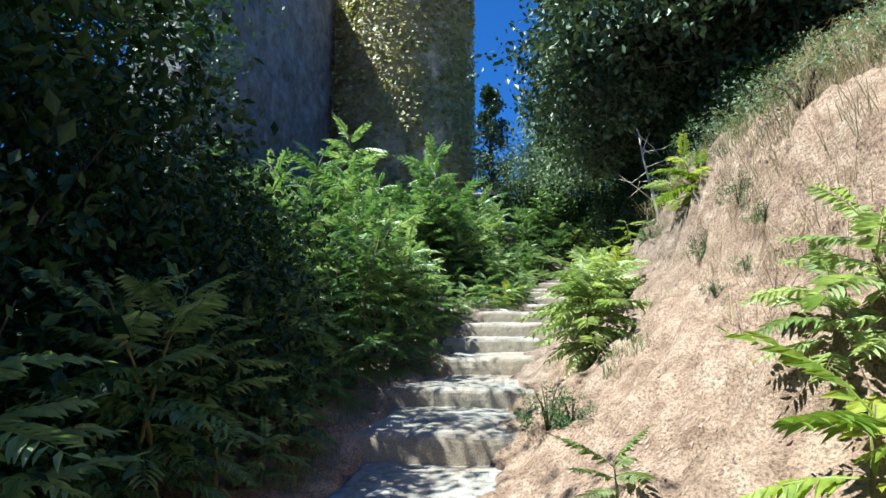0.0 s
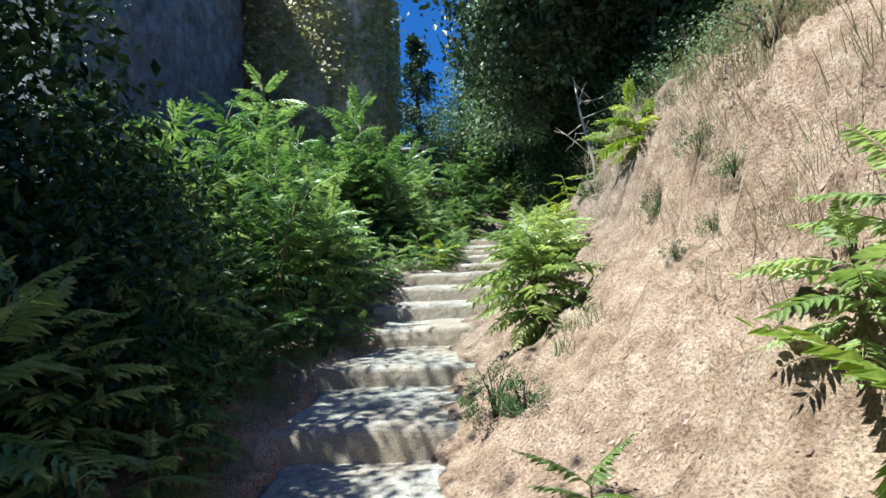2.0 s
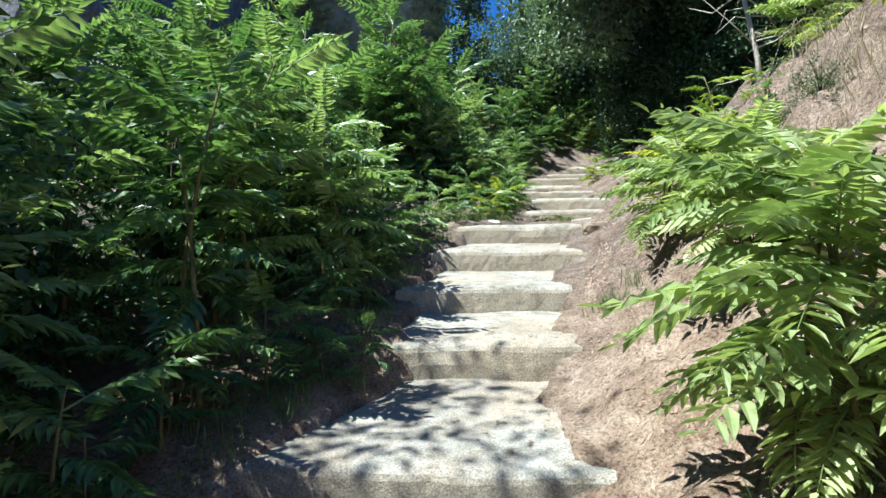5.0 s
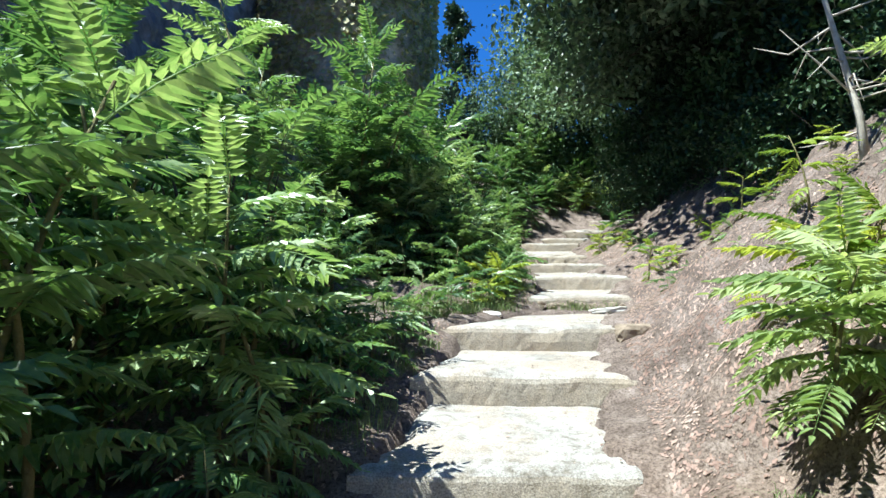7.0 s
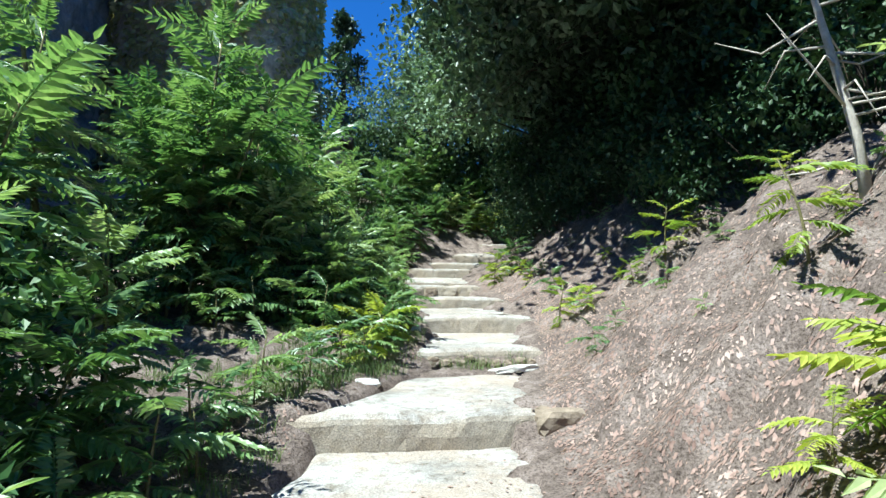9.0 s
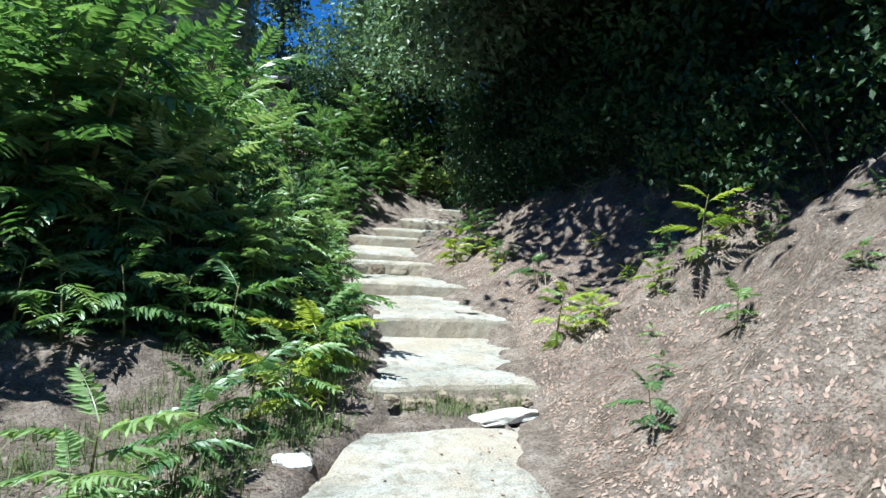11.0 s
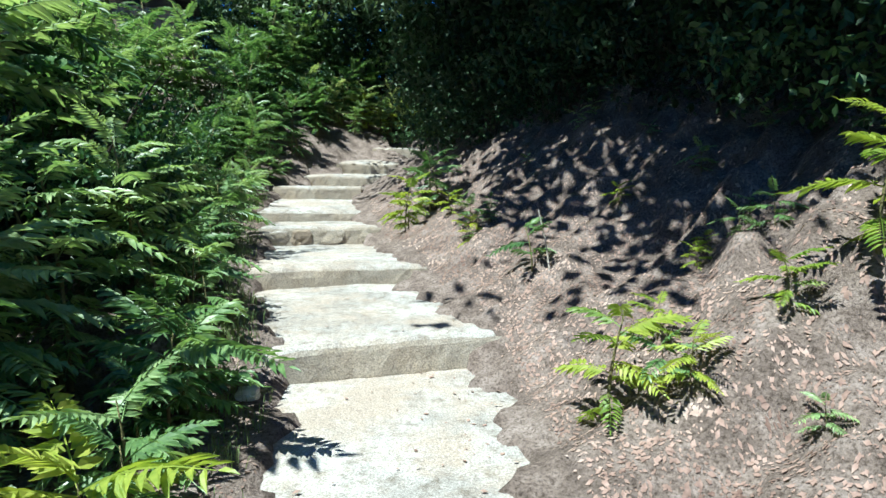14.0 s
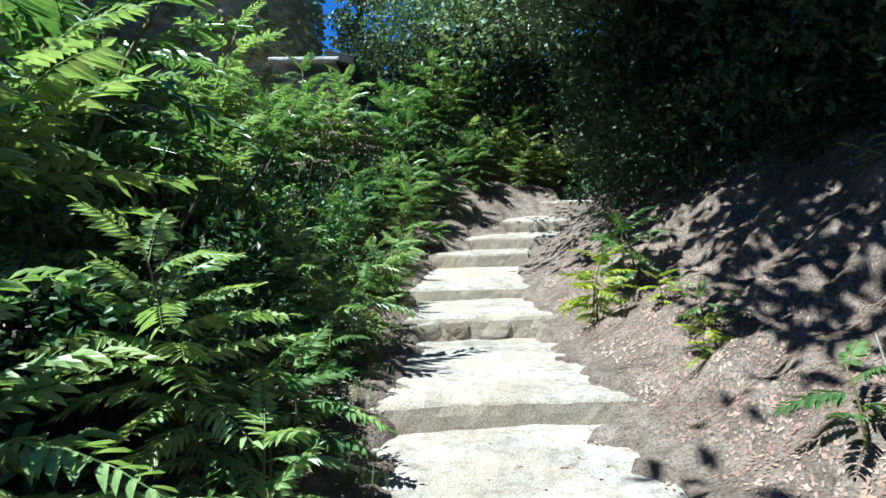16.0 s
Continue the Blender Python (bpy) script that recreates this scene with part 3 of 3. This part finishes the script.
while y < 25:
    a = edge_in(y)
    if not 10.4 < y < 12.2:
        plant(MEDIUM[rng.randrange(3)], a - rng.uniform(0.4, 0.7) - (0.15 if y > 12 else 0), y, rng.uniform(0.75, 1.1) * (0.78 if y > 10.5 else 1), rng.uniform(0, 360))
    plant(DARK[rng.randrange(3)], a - rng.uniform(1.0, 1.5) - (0.7 if 10 < y < 12.4 else 0), y + 0.3, rng.uniform(0.8, 1.15), rng.uniform(0, 360))
    y += 0.7
y = 4.0
while y < 22:
    plant(LOW[rng.randrange(2)], at(LEFT, y) - rng.uniform(0.22, 0.42), y, rng.uniform(0.65, 1.1), rng.uniform(0, 360))
    y += rng.uniform(0.18, 0.34)

for k in range(7):
    plant(MEDIUM[k % 3], -2.2 + 0.33 * k, 12.75 + 0.22 * (k % 2) + 0.03 * k, 0.8 + 0.1 * (k % 3), k * 51)
    plant(LOW[k % 2], -1.9 + 0.3 * k, 12.4 + 0.08 * (k % 3), 1.1, k * 83)

# single plants on the bank and by the path, leaves apart
def lone(seed, x, y, height, fronds, length, material, label, stems=1, rz=0):
    o = sapling(seed, height, fronds, length, material, 1.0, True, stems)
    o.matrix_world = pose(x, y, ground_z(x, y), 0, 0, rz)
    return tagged(o, label, "seedling", "single plants by the path")


lone(101, 1.12, 5.7, 0.85, 22, 0.48, LEAF_LIGHT, "bushy yellow-green sapling with feathery leaves on the path edge", 3)
lone(102, 1.75, 2.85, 0.6, 15, 0.34, LEAF_LIGHT, "green sapling with feathery leaves on the bank", 2)
lone(103, 1.38, 2.45, 0.36, 9, 0.5, LEAF_YELLOW, "yellowing seedling with long leaves on the bank")
lone(104, 0.85, 3.3, 0.16, 8, 0.26, LEAF_LIGHT, "small green seedling at the foot of the bank")
lone(105, 1.75, 8.2, 0.25, 12, 0.36, LEAF_YELLOW, "bushy yellow-green sapling on the bank", 2)
lone(106, 1.28, 7.75, 0.58, 16, 0.38, LEAF_LIGHT, "bushy pale green sapling with feathery leaves", 3)
lone(119, 1.4, 6.75, 0.42, 18, 0.42, LEAF_LIGHT, "bushy pale green sapling at the foot of the bank", 3)
lone(107, 2.25, 9.49, 0.5, 9, 0.3, LEAF_YELLOW, "pale green seedling high on the bank")
lone(108, 2.16, 12.62, 0.42, 10, 0.26, LEAF_YELLOW, "upright yellow-green seedling among fallen leaves")
lone(109, 3.1, 12.25, 0.5, 9, 0.32, LEAF_YELLOW, "yellow-green seedling on the shaded bank")
lone(110, 0.42, 12.45, 0.2, 10, 0.42, LEAF_YELLOW, "yellow fern-like seedling at the path edge", 1)
lone(111, 0.3, 12.0, 0.2, 8, 0.36, LEAF_YELLOW, "low yellow seedling at the path edge")
lone(112, 2.45, 16.5, 0.5, 12, 0.3, LEAF_YELLOW, "light green seedling beside the steps", 2)
lone(113, 2.95, 16.9, 0.6, 12, 0.34, LEAF_GREEN, "green seedling beside the steps", 2)
lone(114, 0.55, 13.2, 0.4, 10, 0.4, LEAF_GREEN, "green seedling beside the steps", 2)
lone(115, 2.68, 14.2, 0.3, 6, 0.26, LEAF_GREEN, "thin green seedling in patchy shade")
lone(116, 2.3, 6.6, 0.5, 10, 0.4, LEAF_YELLOW, "yellow-green seedling on top of the bank", 2)
lone(117, 2.9, 8.9, 0.6, 14, 0.42, LEAF_LIGHT, "yellow-green sapling on top of the bank", 2)
lone(118, -0.45, 7.05, 0.3, 10, 0.2, LEAF_GREEN, "small weed at the end of a step", 2)
plant(DARK[0], 0.66, 4.8, 0.3, 0, 0.04)
plant(DARK[1], 0.8, 4.6, 0.22, 90, 0.04)
wr = random.Random(9)
for k in range(46):
    wy = wr.uniform(8.2, 16.5)
    plant((LOW + GOLD)[wr.randrange(3)], at(RIGHT, wy) + wr.uniform(0.35, 1.9), wy, wr.uniform(0.22, 0.5), wr.uniform(0, 360))
for k in range(16):
    wy = wr.uniform(3.5, 8)
    plant(DARK[wr.randrange(3)], at(RIGHT, wy) + wr.uniform(1.25, 2.2), wy, wr.uniform(0.10, 0.22), wr.uniform(0, 360), 0.03)

for k, (x, y, s) in enumerate([(1.0, 20.9, 0.9), (1.4, 21.9, 0.9), (1.9, 22.9, 0.9), (2.6, 24.0, 0.95), (3.3, 25.0, 1.0), (4.2, 26.0, 1.1), (5.2, 26.2, 1.1), (6.2, 26.0, 1.1), (0.9, 22.6, 1.2), (1.5, 24.2, 1.2), (2.3, 25.4, 1.2), (3.4, 26.8, 1.3), (4.4, 27.4, 1.4), (3.5, 24.5, 0.6), (4.3, 25.2, 0.65), (5.0, 25.7, 0.7), (5.8, 26.0, 0.8)]):
    plant(MEDIUM[k % 3], x, y, s, k * 47)
for k, (x, y) in enumerate([(4.6, 25.6), (5.2, 25.5), (3.9, 25.3), (5.7, 25.0)]):
    plant(GOLD[k % 2], x, y, 1.3, k * 80)

LIME = sapling(57, 0.9, 14, 0.42, LEAF_LIGHT, 1.0, False, 2, True)
tagged(LIME, "bright lime-green sapling in the sun beyond the stair", "sapling", "lime-green saplings")
for k, (x, y) in enumerate([(3.2, 24.9), (3.9, 25.3), (4.6, 25.7), (3.6, 26.1), (5.2, 26.2), (2.6, 24.6)]):
    plant(LIME, x, y, 1.0 + 0.1 * (k % 3), k * 70)
SCRUB = shrub(58, 0.6, 0.55, LEAF_TREE, 34, 26, 0.045)
tagged(SCRUB, "low scrubby grey-green bush on the dry bank", "shrub", "scrub on top of the bank")
for k in range(16):
    wy = wr.uniform(2.6, 9.0)
    plant(SCRUB, at(RIGHT, wy) + wr.uniform(2.0, 3.2), wy, wr.uniform(0.5, 1.0), wr.uniform(0, 360), 0.03)


def dry_stick():
    z = ground_z(2.76, 14.1)
    o = mesh_ob("stick", *tube([(2.76, 14.1, z - 0.05), (2.74, 14.12, z + 0.2), (2.70, 14.15, z + 0.42)], [0.006, 0.005, 0.003], 5), DEAD_WOOD)
    return tagged(o, "thin pale dry stick standing in the earth", "stick")


dry_stick()

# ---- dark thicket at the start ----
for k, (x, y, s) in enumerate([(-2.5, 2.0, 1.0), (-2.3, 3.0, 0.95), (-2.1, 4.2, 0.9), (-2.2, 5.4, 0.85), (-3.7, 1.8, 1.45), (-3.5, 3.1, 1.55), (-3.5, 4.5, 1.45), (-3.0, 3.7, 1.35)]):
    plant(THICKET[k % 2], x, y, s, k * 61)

# ---- trees ----
T1 = tree(201, 6.8, 3.4, 0.50, LEAF_TREE, 240, 36, 0.17)
T2 = tree(202, 6.4, 3.2, 0.40, LEAF_TREE, 230, 36, 0.16)
for o in (T1, T2):
    tagged(o, "tall grey-green broadleaf tree at the top of the stair", "tree", "trees beyond the stair")
for o, x, y, s, r in [(T2, 2.6, 26.6, 0.85, 20), (T1, 4.4, 28.2, 1.0, 75), (T2, 6.6, 27.2, 1.1, 300), (T1, 7.2, 23.6, 1.15, 95), (T1, 5.0, 31.5, 1.2, 220), (T2, 9.4, 27.5, 1.2, 190),
                      (T1, 5.4, 10.4, 0.8, 60), (T2, 4.6, 20.6, 0.95, 300)]:
    plant(o, x, y, s, r)
# crowns take the leaf colour with painted shade and glints
D1 = tree(205, 6.8, 3.7, 0.46, LEAF_BANK_SHADED, 320, 70, 0.19)
D2 = tree(206, 6.2, 3.5, 0.42, LEAF_BANK_SHADED, 320, 70, 0.18)
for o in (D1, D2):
    tagged(o, "dense broadleaf tree leaning over the bank, leaf colour darkened for shade", "tree", "trees on the bank")
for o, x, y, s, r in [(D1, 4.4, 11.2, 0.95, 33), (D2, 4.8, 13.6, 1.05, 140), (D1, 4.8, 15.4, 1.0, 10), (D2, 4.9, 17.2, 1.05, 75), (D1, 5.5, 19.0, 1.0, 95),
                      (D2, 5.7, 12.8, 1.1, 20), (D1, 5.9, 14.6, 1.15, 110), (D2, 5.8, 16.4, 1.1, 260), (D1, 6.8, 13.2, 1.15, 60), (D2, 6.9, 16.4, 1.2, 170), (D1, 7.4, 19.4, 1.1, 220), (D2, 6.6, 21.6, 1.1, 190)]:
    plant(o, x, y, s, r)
S1 = tree(203, 7.4, 2.6, 0.28, LEAF_DARK, 240, 50, 0.10)
S2 = tree(204, 6.8, 2.5, 0.25, LEAF_DARK, 240, 50, 0.10)
for o in (S1, S2):
    tagged(o, "dense dark small-leaved tree by the first steps, some unseen to block sky", "tree", "trees beside the first steps")
# trees behind the camera and far left are unseen, added to block sky light
for o, x, y, s, r in [(S1, -3.9, -2.4, 1.0, 10), (S2, -3.7, -0.6, 1.0, 130), (S1, -3.9, 1.0, 1.0, 210), (S2, -4.2, 2.7, 1.0, 20), (S1, -4.6, 4.3, 1.0, 80),
                      (S2, -6.4, 0.4, 1.2, 300), (S1, -6.6, 3.2, 1.2, 55), (S2, -6.9, 6.2, 1.1, 160), (S2, -4.9, 5.6, 0.85, 130), (S1, -1.5, -5.0, 1.0, 100), (S2, 1.8, -7.0, 1.1, 240)]:
    plant(o, x, y, s, r)
# dark leaf colour stands in for the shade of the hollow
BUSH = [shrub(221 + k, 1.7, 2.6, LEAF_SHADE_PAINT, 110, 32, 0.13) for k in range(2)]
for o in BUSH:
    tagged(o, "large dense bush of green leaves, colour darkened to stand for shade", "bush", "bushes on the bank")
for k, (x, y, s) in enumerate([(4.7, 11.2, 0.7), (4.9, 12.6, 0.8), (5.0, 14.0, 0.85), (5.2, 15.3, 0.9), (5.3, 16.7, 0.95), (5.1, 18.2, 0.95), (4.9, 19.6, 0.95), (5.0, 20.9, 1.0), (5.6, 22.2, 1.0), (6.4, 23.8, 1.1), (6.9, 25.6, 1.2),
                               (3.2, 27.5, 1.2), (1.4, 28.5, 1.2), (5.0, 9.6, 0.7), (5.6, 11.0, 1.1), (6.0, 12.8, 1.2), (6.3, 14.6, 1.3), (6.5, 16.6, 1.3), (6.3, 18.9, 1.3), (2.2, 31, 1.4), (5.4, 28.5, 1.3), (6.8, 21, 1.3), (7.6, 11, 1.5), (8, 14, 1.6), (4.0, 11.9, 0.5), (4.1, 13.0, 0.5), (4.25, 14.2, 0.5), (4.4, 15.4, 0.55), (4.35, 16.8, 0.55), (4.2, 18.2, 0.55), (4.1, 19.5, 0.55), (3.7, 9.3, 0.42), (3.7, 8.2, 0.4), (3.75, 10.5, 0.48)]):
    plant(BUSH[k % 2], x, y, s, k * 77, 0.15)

HEDGE = shrub(231, 1.7, 2.6, LEAF_TREE, 110, 34, 0.13)
tagged(HEDGE, "large sunlit bush of grey-green leaves beyond the stair", "bush", "bushes beyond the stair")
for k, (x, y, s) in enumerate([(2.4, 28.6, 1.1), (3.9, 29.6, 1.2), (5.6, 30.2, 1.3), (7.3, 30.0, 1.4), (0.9, 29.5, 1.1), (8.6, 31.5, 1.4)]):
    plant(HEDGE, x, y, s, k * 57, 0.15)


def conifer(seed, height, radius):
    rng = random.Random(seed)
    wood = Soup()
    wood.add(*tube([(0, 0, -0.5), (0, 0, height * 0.5), (0, 0, height)], [0.3, 0.18, 0.03], 8))
    centres = []
    for i in range(110):
        t = rng.uniform(0.06, 1.0)
        r = radius * (1 - t) ** 0.7 * rng.uniform(0.4, 1.1) + 0.15
        az = rng.uniform(0, 6.28)
        tip = (math.cos(az) * r, math.sin(az) * r, height * t + 0.3 * r)
        wood.add(*tube([(0, 0, height * t - 0.1), tip], [0.05, 0.015], 4))
        for w in (0.5, 0.8, 1.0):
            centres.append(((tip[0] * w, tip[1] * w, height * t + 0.3 * r * w), 0.28 + 0.25 * (1 - t)))
    o = wood.ob("conifer", BARK, True)
    v, f = leaf_cards(rng, centres, 0.3, 20, 1.0, 0.9)
    under(mesh_ob("crown", v, f, LEAF_CONIFER), o)
    return tagged(o, "tall narrow dark conifer against the sky", "conifer")


conifer(5, 12.4, 2.6).matrix_world = pose(-0.7, 38, 8.0)

# ---- dead trunk with bare twigs ----
def dead_tree():
    rng = random.Random(8)
    s = Soup()
    base = Vector((2.7, 9.6, ground_z(2.66, 9.54) - 0.1))
    k = [base, base + Vector((-0.02, 0, 0.4)), base + Vector((-0.08, 0.03, 0.8)), base + Vector((-0.16, 0.05, 1.25)), base + Vector((-0.2, 0.1, 1.75))]
    s.add(*tube(k, [0.034, 0.026, 0.022, 0.016, 0.008], 7))
    for i in range(26):
        j = rng.randrange(1, 5)
        p = k[j] + (k[j - 1] - k[j]) * rng.random()
        d = Vector((rng.uniform(-1, 1), rng.uniform(-1, 1), rng.uniform(-0.3, 0.9))).normalized()
        L = rng.uniform(0.25, 0.7)
        m = p + d * L * 0.5 + Vector((0, 0, rng.uniform(-0.08, 0.08)))
        e = p + d * L + Vector((rng.uniform(-0.1, 0.1), rng.uniform(-0.1, 0.1), rng.uniform(-0.15, 0.1)))
        s.add(*tube([p, m, e], [0.009, 0.006, 0.002], 4))
    return tagged(s.ob("dead_tree", DEAD_WOOD, True), "thin dead tree with pale bare twigs on the bank", "dead tree")


dead_tree()

# ---- tower, wall and roof on the hill ----
def tower():
    cx, cy, R, H = -5.3, 29.8, 3.65, 22.0
    n, m = 96, 90
    v, f = [], []
    for j in range(m + 1):
        z = 5.0 + H * j / m
        for i in range(n):
            a = 2 * math.pi * i / n
            r = R * (1 + 0.02 * (1 - j / m)) + 0.09 * noise.noise(Vector((math.cos(a) * 5, math.sin(a) * 5, z * 1.4))) + 0.05 * noise.noise(Vector((math.cos(a) * 14, math.sin(a) * 14, z * 4)))
            v.append((cx + math.cos(a) * r, cy + math.sin(a) * r, z))
    for j in range(m):
        for i in range(n):
            q = (i + 1) % n
            f.append((j * n + i, j * n + q, (j + 1) * n + q, (j + 1) * n + i))
    f.append(tuple(m * n + i for i in range(n)))
    o = tagged(mesh_ob("tower", v, f, TOWER_STONE), "old round stone tower overgrown with ivy", "tower")
    g = np.random.RandomState(4)
    lv, lf = [], []
    for _ in range(22000):
        a = g.uniform(-math.pi * 1.05, 0.25)
        z = 5.5 + 21.0 * g.rand()
        if noise.noise(Vector((math.cos(a) * 2.5, math.sin(a) * 2.5, z * 0.5))) + 0.5 * g.rand() < -0.15:
            continue
        r = R + g.uniform(0.05, 0.3)
        p = np.array([cx + math.cos(a) * r, cy + math.sin(a) * r, z])
        out = np.array([math.cos(a), math.sin(a), 0])
        d = np.array([0, 0, -0.6]) + out * 0.5 + g.normal(size=3) * 0.45
        d /= np.linalg.norm(d)
        s = np.cross(d, out)
        s /= np.linalg.norm(s) + 1e-6
        L = g.uniform(0.13, 0.28)
        n0 = len(lv)
        lv.extend([p, p + d * L * 0.45 + s * L * 0.45, p + d * L, p + d * L * 0.45 - s * L * 0.45])
        lf.append((n0, n0 + 1, n0 + 2, n0 + 3))
    under(tagged(mesh_ob("ivy", lv, lf, LEAF_IVY), "dry olive-green ivy leaves", kind="stuff"), o)


tower()


def curtain_wall():
    """A high rough wall that runs towards the path from the tower's side."""
    x0, y0, x1, y1 = -8.6, 28.0, -8.2, 14.0
    nu, nvv, v, f = 90, 110, [], []
    for side in (0, 1):
        for j in range(nvv + 1):
            for i in range(nu + 1):
                u = i / nu
                z = 2.0 + 19 * j / nvv
                q = Vector((side * 9, u * 14 * 1.3, z * 1.3))
                k = 0.16 * noise.noise(q) + 0.09 * noise.noise(q * 2.7) + 0.05 * noise.noise(q * 6)
                v.append((x0 + (x1 - x0) * u + (k if side == 0 else -1.6), y0 + (y1 - y0) * u, z))
    w = (nu + 1) * (nvv + 1)
    for s in (0, 1):
        for j in range(nvv):
            for i in range(nu):
                a = s * w + j * (nu + 1) + i
                f.append((a, a + 1, a + nu + 2, a + nu + 1) if s else (a, a + nu + 1, a + nu + 2, a + 1))
    for j in range(nvv):
        for i in (0, nu):
            a = j * (nu + 1) + i
            f.append((a, a + nu + 1, a + w + nu + 1, a + w))
    for i in range(nu):
        a = nvv * (nu + 1) + i
        f.append((a, a + 1, a + w + 1, a + w))
    return tagged(mesh_ob("castle_wall", v, f, WALL_STONE), "high rough grey stone wall in shade beside the tower", "wall")


curtain_wall()


def hut_roof():
    o = new("hut")
    o.matrix_world = pose(-0.95, 25.6, ground_z(-0.95, 25.6))
    zt = 9.0 - ground_z(-0.95, 25.6)
    def box(name, c, h, material):
        bm = bmesh.new()
        bmesh.ops.create_cube(bm, size=2)
        for q in bm.verts:
            q.co = Vector((q.co.x * h[0] + c[0], q.co.y * h[1] + c[1], q.co.z * h[2] + c[2]))
        bmesh.ops.bevel(bm, geom=bm.edges[:], offset=0.012, segments=1, affect="EDGES")
        me = bpy.data.meshes.new(name)
        bm.to_mesh(me)
        bm.free()
        me.materials.append(material)
        return under(new(name, me), o)
    box("wall", (0, 0.8, zt / 2 - 0.3), (0.75, 0.7, zt / 2 - 0.02), BROWN_ROCK)
    r = box("roof", (0, 0, 0), (0.8, 0.95, 0.035), ROOF_WHITE)
    r.matrix_local = pose(-0.2, 0.8, zt + 0.12, 6, 0, 0)
    e = box("eave", (0, 0, 0), (0.35, 0.9, 0.10), ROOF_DARK)
    e.matrix_local = pose(0.62, 0.8, zt + 0.16, 6, 14, 0)
    return tagged(o, "small hut with a white sheet roof and dark eave", "hut")


hut_roof()

# ---- grass, litter and small growth ----
rng = random.Random(77)
spots = []
for _ in range(2600):
    y = rng.uniform(1.5, 8.9)
    d = rng.uniform(0.6, 3.4)
    x = at(RIGHT, y) + d
    if noise.noise(Vector((x * 0.9, y * 0.9, 3))) > -0.12 and rng.random() < np.interp(d, [1.0, 1.4, 1.8, 2.3], [0.0, 0.12, 0.5, 1]):
        spots.append((x, y, ground_z(x, y)))
tagged(mesh_ob("dry_grass", *blades(rng, spots, 26, 0.26, 0.002, 0.24, 0.65), GRASS_DRY), "straw-coloured dry grass hanging on the bank", "grass", kind="stuff")
spots = []
for _ in range(420):
    y = rng.uniform(4, 20)
    x = at(LEFT, y) - abs(rng.gauss(0.18, 0.2)) - 0.02
    spots.append((x, y, ground_z(x, y)))
for _ in range(160):
    y = rng.uniform(10.8, 12.6)
    x = at(LEFT, y) - rng.uniform(0.1, 1.2)
    spots.append((x, y, ground_z(x, y)))
for cx_, cy_ in [(1.0, 5.55), (1.25, 5.0), (0.95, 7.6), (1.35, 6.9), (1.05, 12.1), (1.3, 12.08), (1.62, 12.1)]:
    for _ in range(9):
        x, y = cx_ + rng.uniform(-0.12, 0.12), cy_ + rng.uniform(-0.1, 0.1)
        spots.append((x, y, ground_z(x, y)))
tagged(mesh_ob("grass", *blades(rng, spots, 22, 0.11, 0.0022, 0.10, 0.25), GRASS_GREEN), "green grass tufts along the edge of the steps", "grass", kind="stuff")


def step_top(x, y):
    for i in range(len(STEPS) - 1, -1, -1):
        fy, z0, z1, d = STEPS[i]
        if fy + 0.06 <= y <= fy + d:
            nxt = STEPS[i + 1][1] if i + 1 < len(STEPS) else z1
            return z1 + (nxt - z1) * min(1, (y - fy) / (d - 0.1)) * 0.95
    return None


GZ = np.array([v[2] for v in gv]).reshape(len(gy), nx)
GX, GY = np.array(gx), np.array(gy)


def lie(x, y):
    """Height of the ground sheet itself."""
    i, j = int(np.searchsorted(GX, x)) - 1, int(np.searchsorted(GY, y)) - 1
    u, w = (x - GX[i]) / (GX[i + 1] - GX[i]), (y - GY[j]) / (GY[j + 1] - GY[j])
    return float((GZ[j, i] * (1 - u) + GZ[j, i + 1] * u) * (1 - w) + (GZ[j + 1, i] * (1 - u) + GZ[j + 1, i + 1] * u) * w)


g = np.random.RandomState(12)
lv, lf = [], []
for _ in range(80000):
    y = g.uniform(3, 19.5)
    r = g.rand()
    a, b = at(LEFT, y), at(RIGHT, y)
    x = b + abs(g.normal(0.0, 1.0)) if r < 0.78 else g.uniform(a, b) if r < 0.9 else a - abs(g.normal(0, 0.4))
    if y < 8 and x > b and g.rand() < 0.75:
        continue
    if a + 0.05 < x < b - 0.05:
        if g.rand() > 0.03 + 0.9 * ((x - a) / (b - a)) ** 3:
            continue
        z = step_top(x, y)
        if z is None:
            continue
        z += 0.004
    else:
        z = 0.0
    L = 0.010 + 0.024 * g.rand() ** 2.2
    ang = g.uniform(0, 6.28)
    d = np.array([math.cos(ang), math.sin(ang), 0.0])
    s = np.array([-math.sin(ang), math.cos(ang), 0.0])
    if not a + 0.05 < x < b - 0.05:
        sx, sy = (lie(x + 0.04, y) - lie(x - 0.04, y)) / 0.08, (lie(x, y + 0.04) - lie(x, y - 0.04)) / 0.08
        z = lie(x, y)
        d[2], s[2] = d[0] * sx + d[1] * sy, s[0] * sx + s[1] * sy
    d[2] += g.uniform(-0.15, 0.3)
    p = np.array([x, y, z + 0.004])
    n0 = len(lv)
    lv.extend([p - d * L * 0.5, p + s * L * 0.28 + (0, 0, L * 0.06), p + d * L * 0.5, p - s * L * 0.28])
    lf.append((n0, n0 + 1, n0 + 2, n0 + 3))
tagged(mesh_ob("fallen_leaves", lv, lf, LITTER), "dry brown fallen leaves strewn over the earth", "leaf litter", kind="stuff")
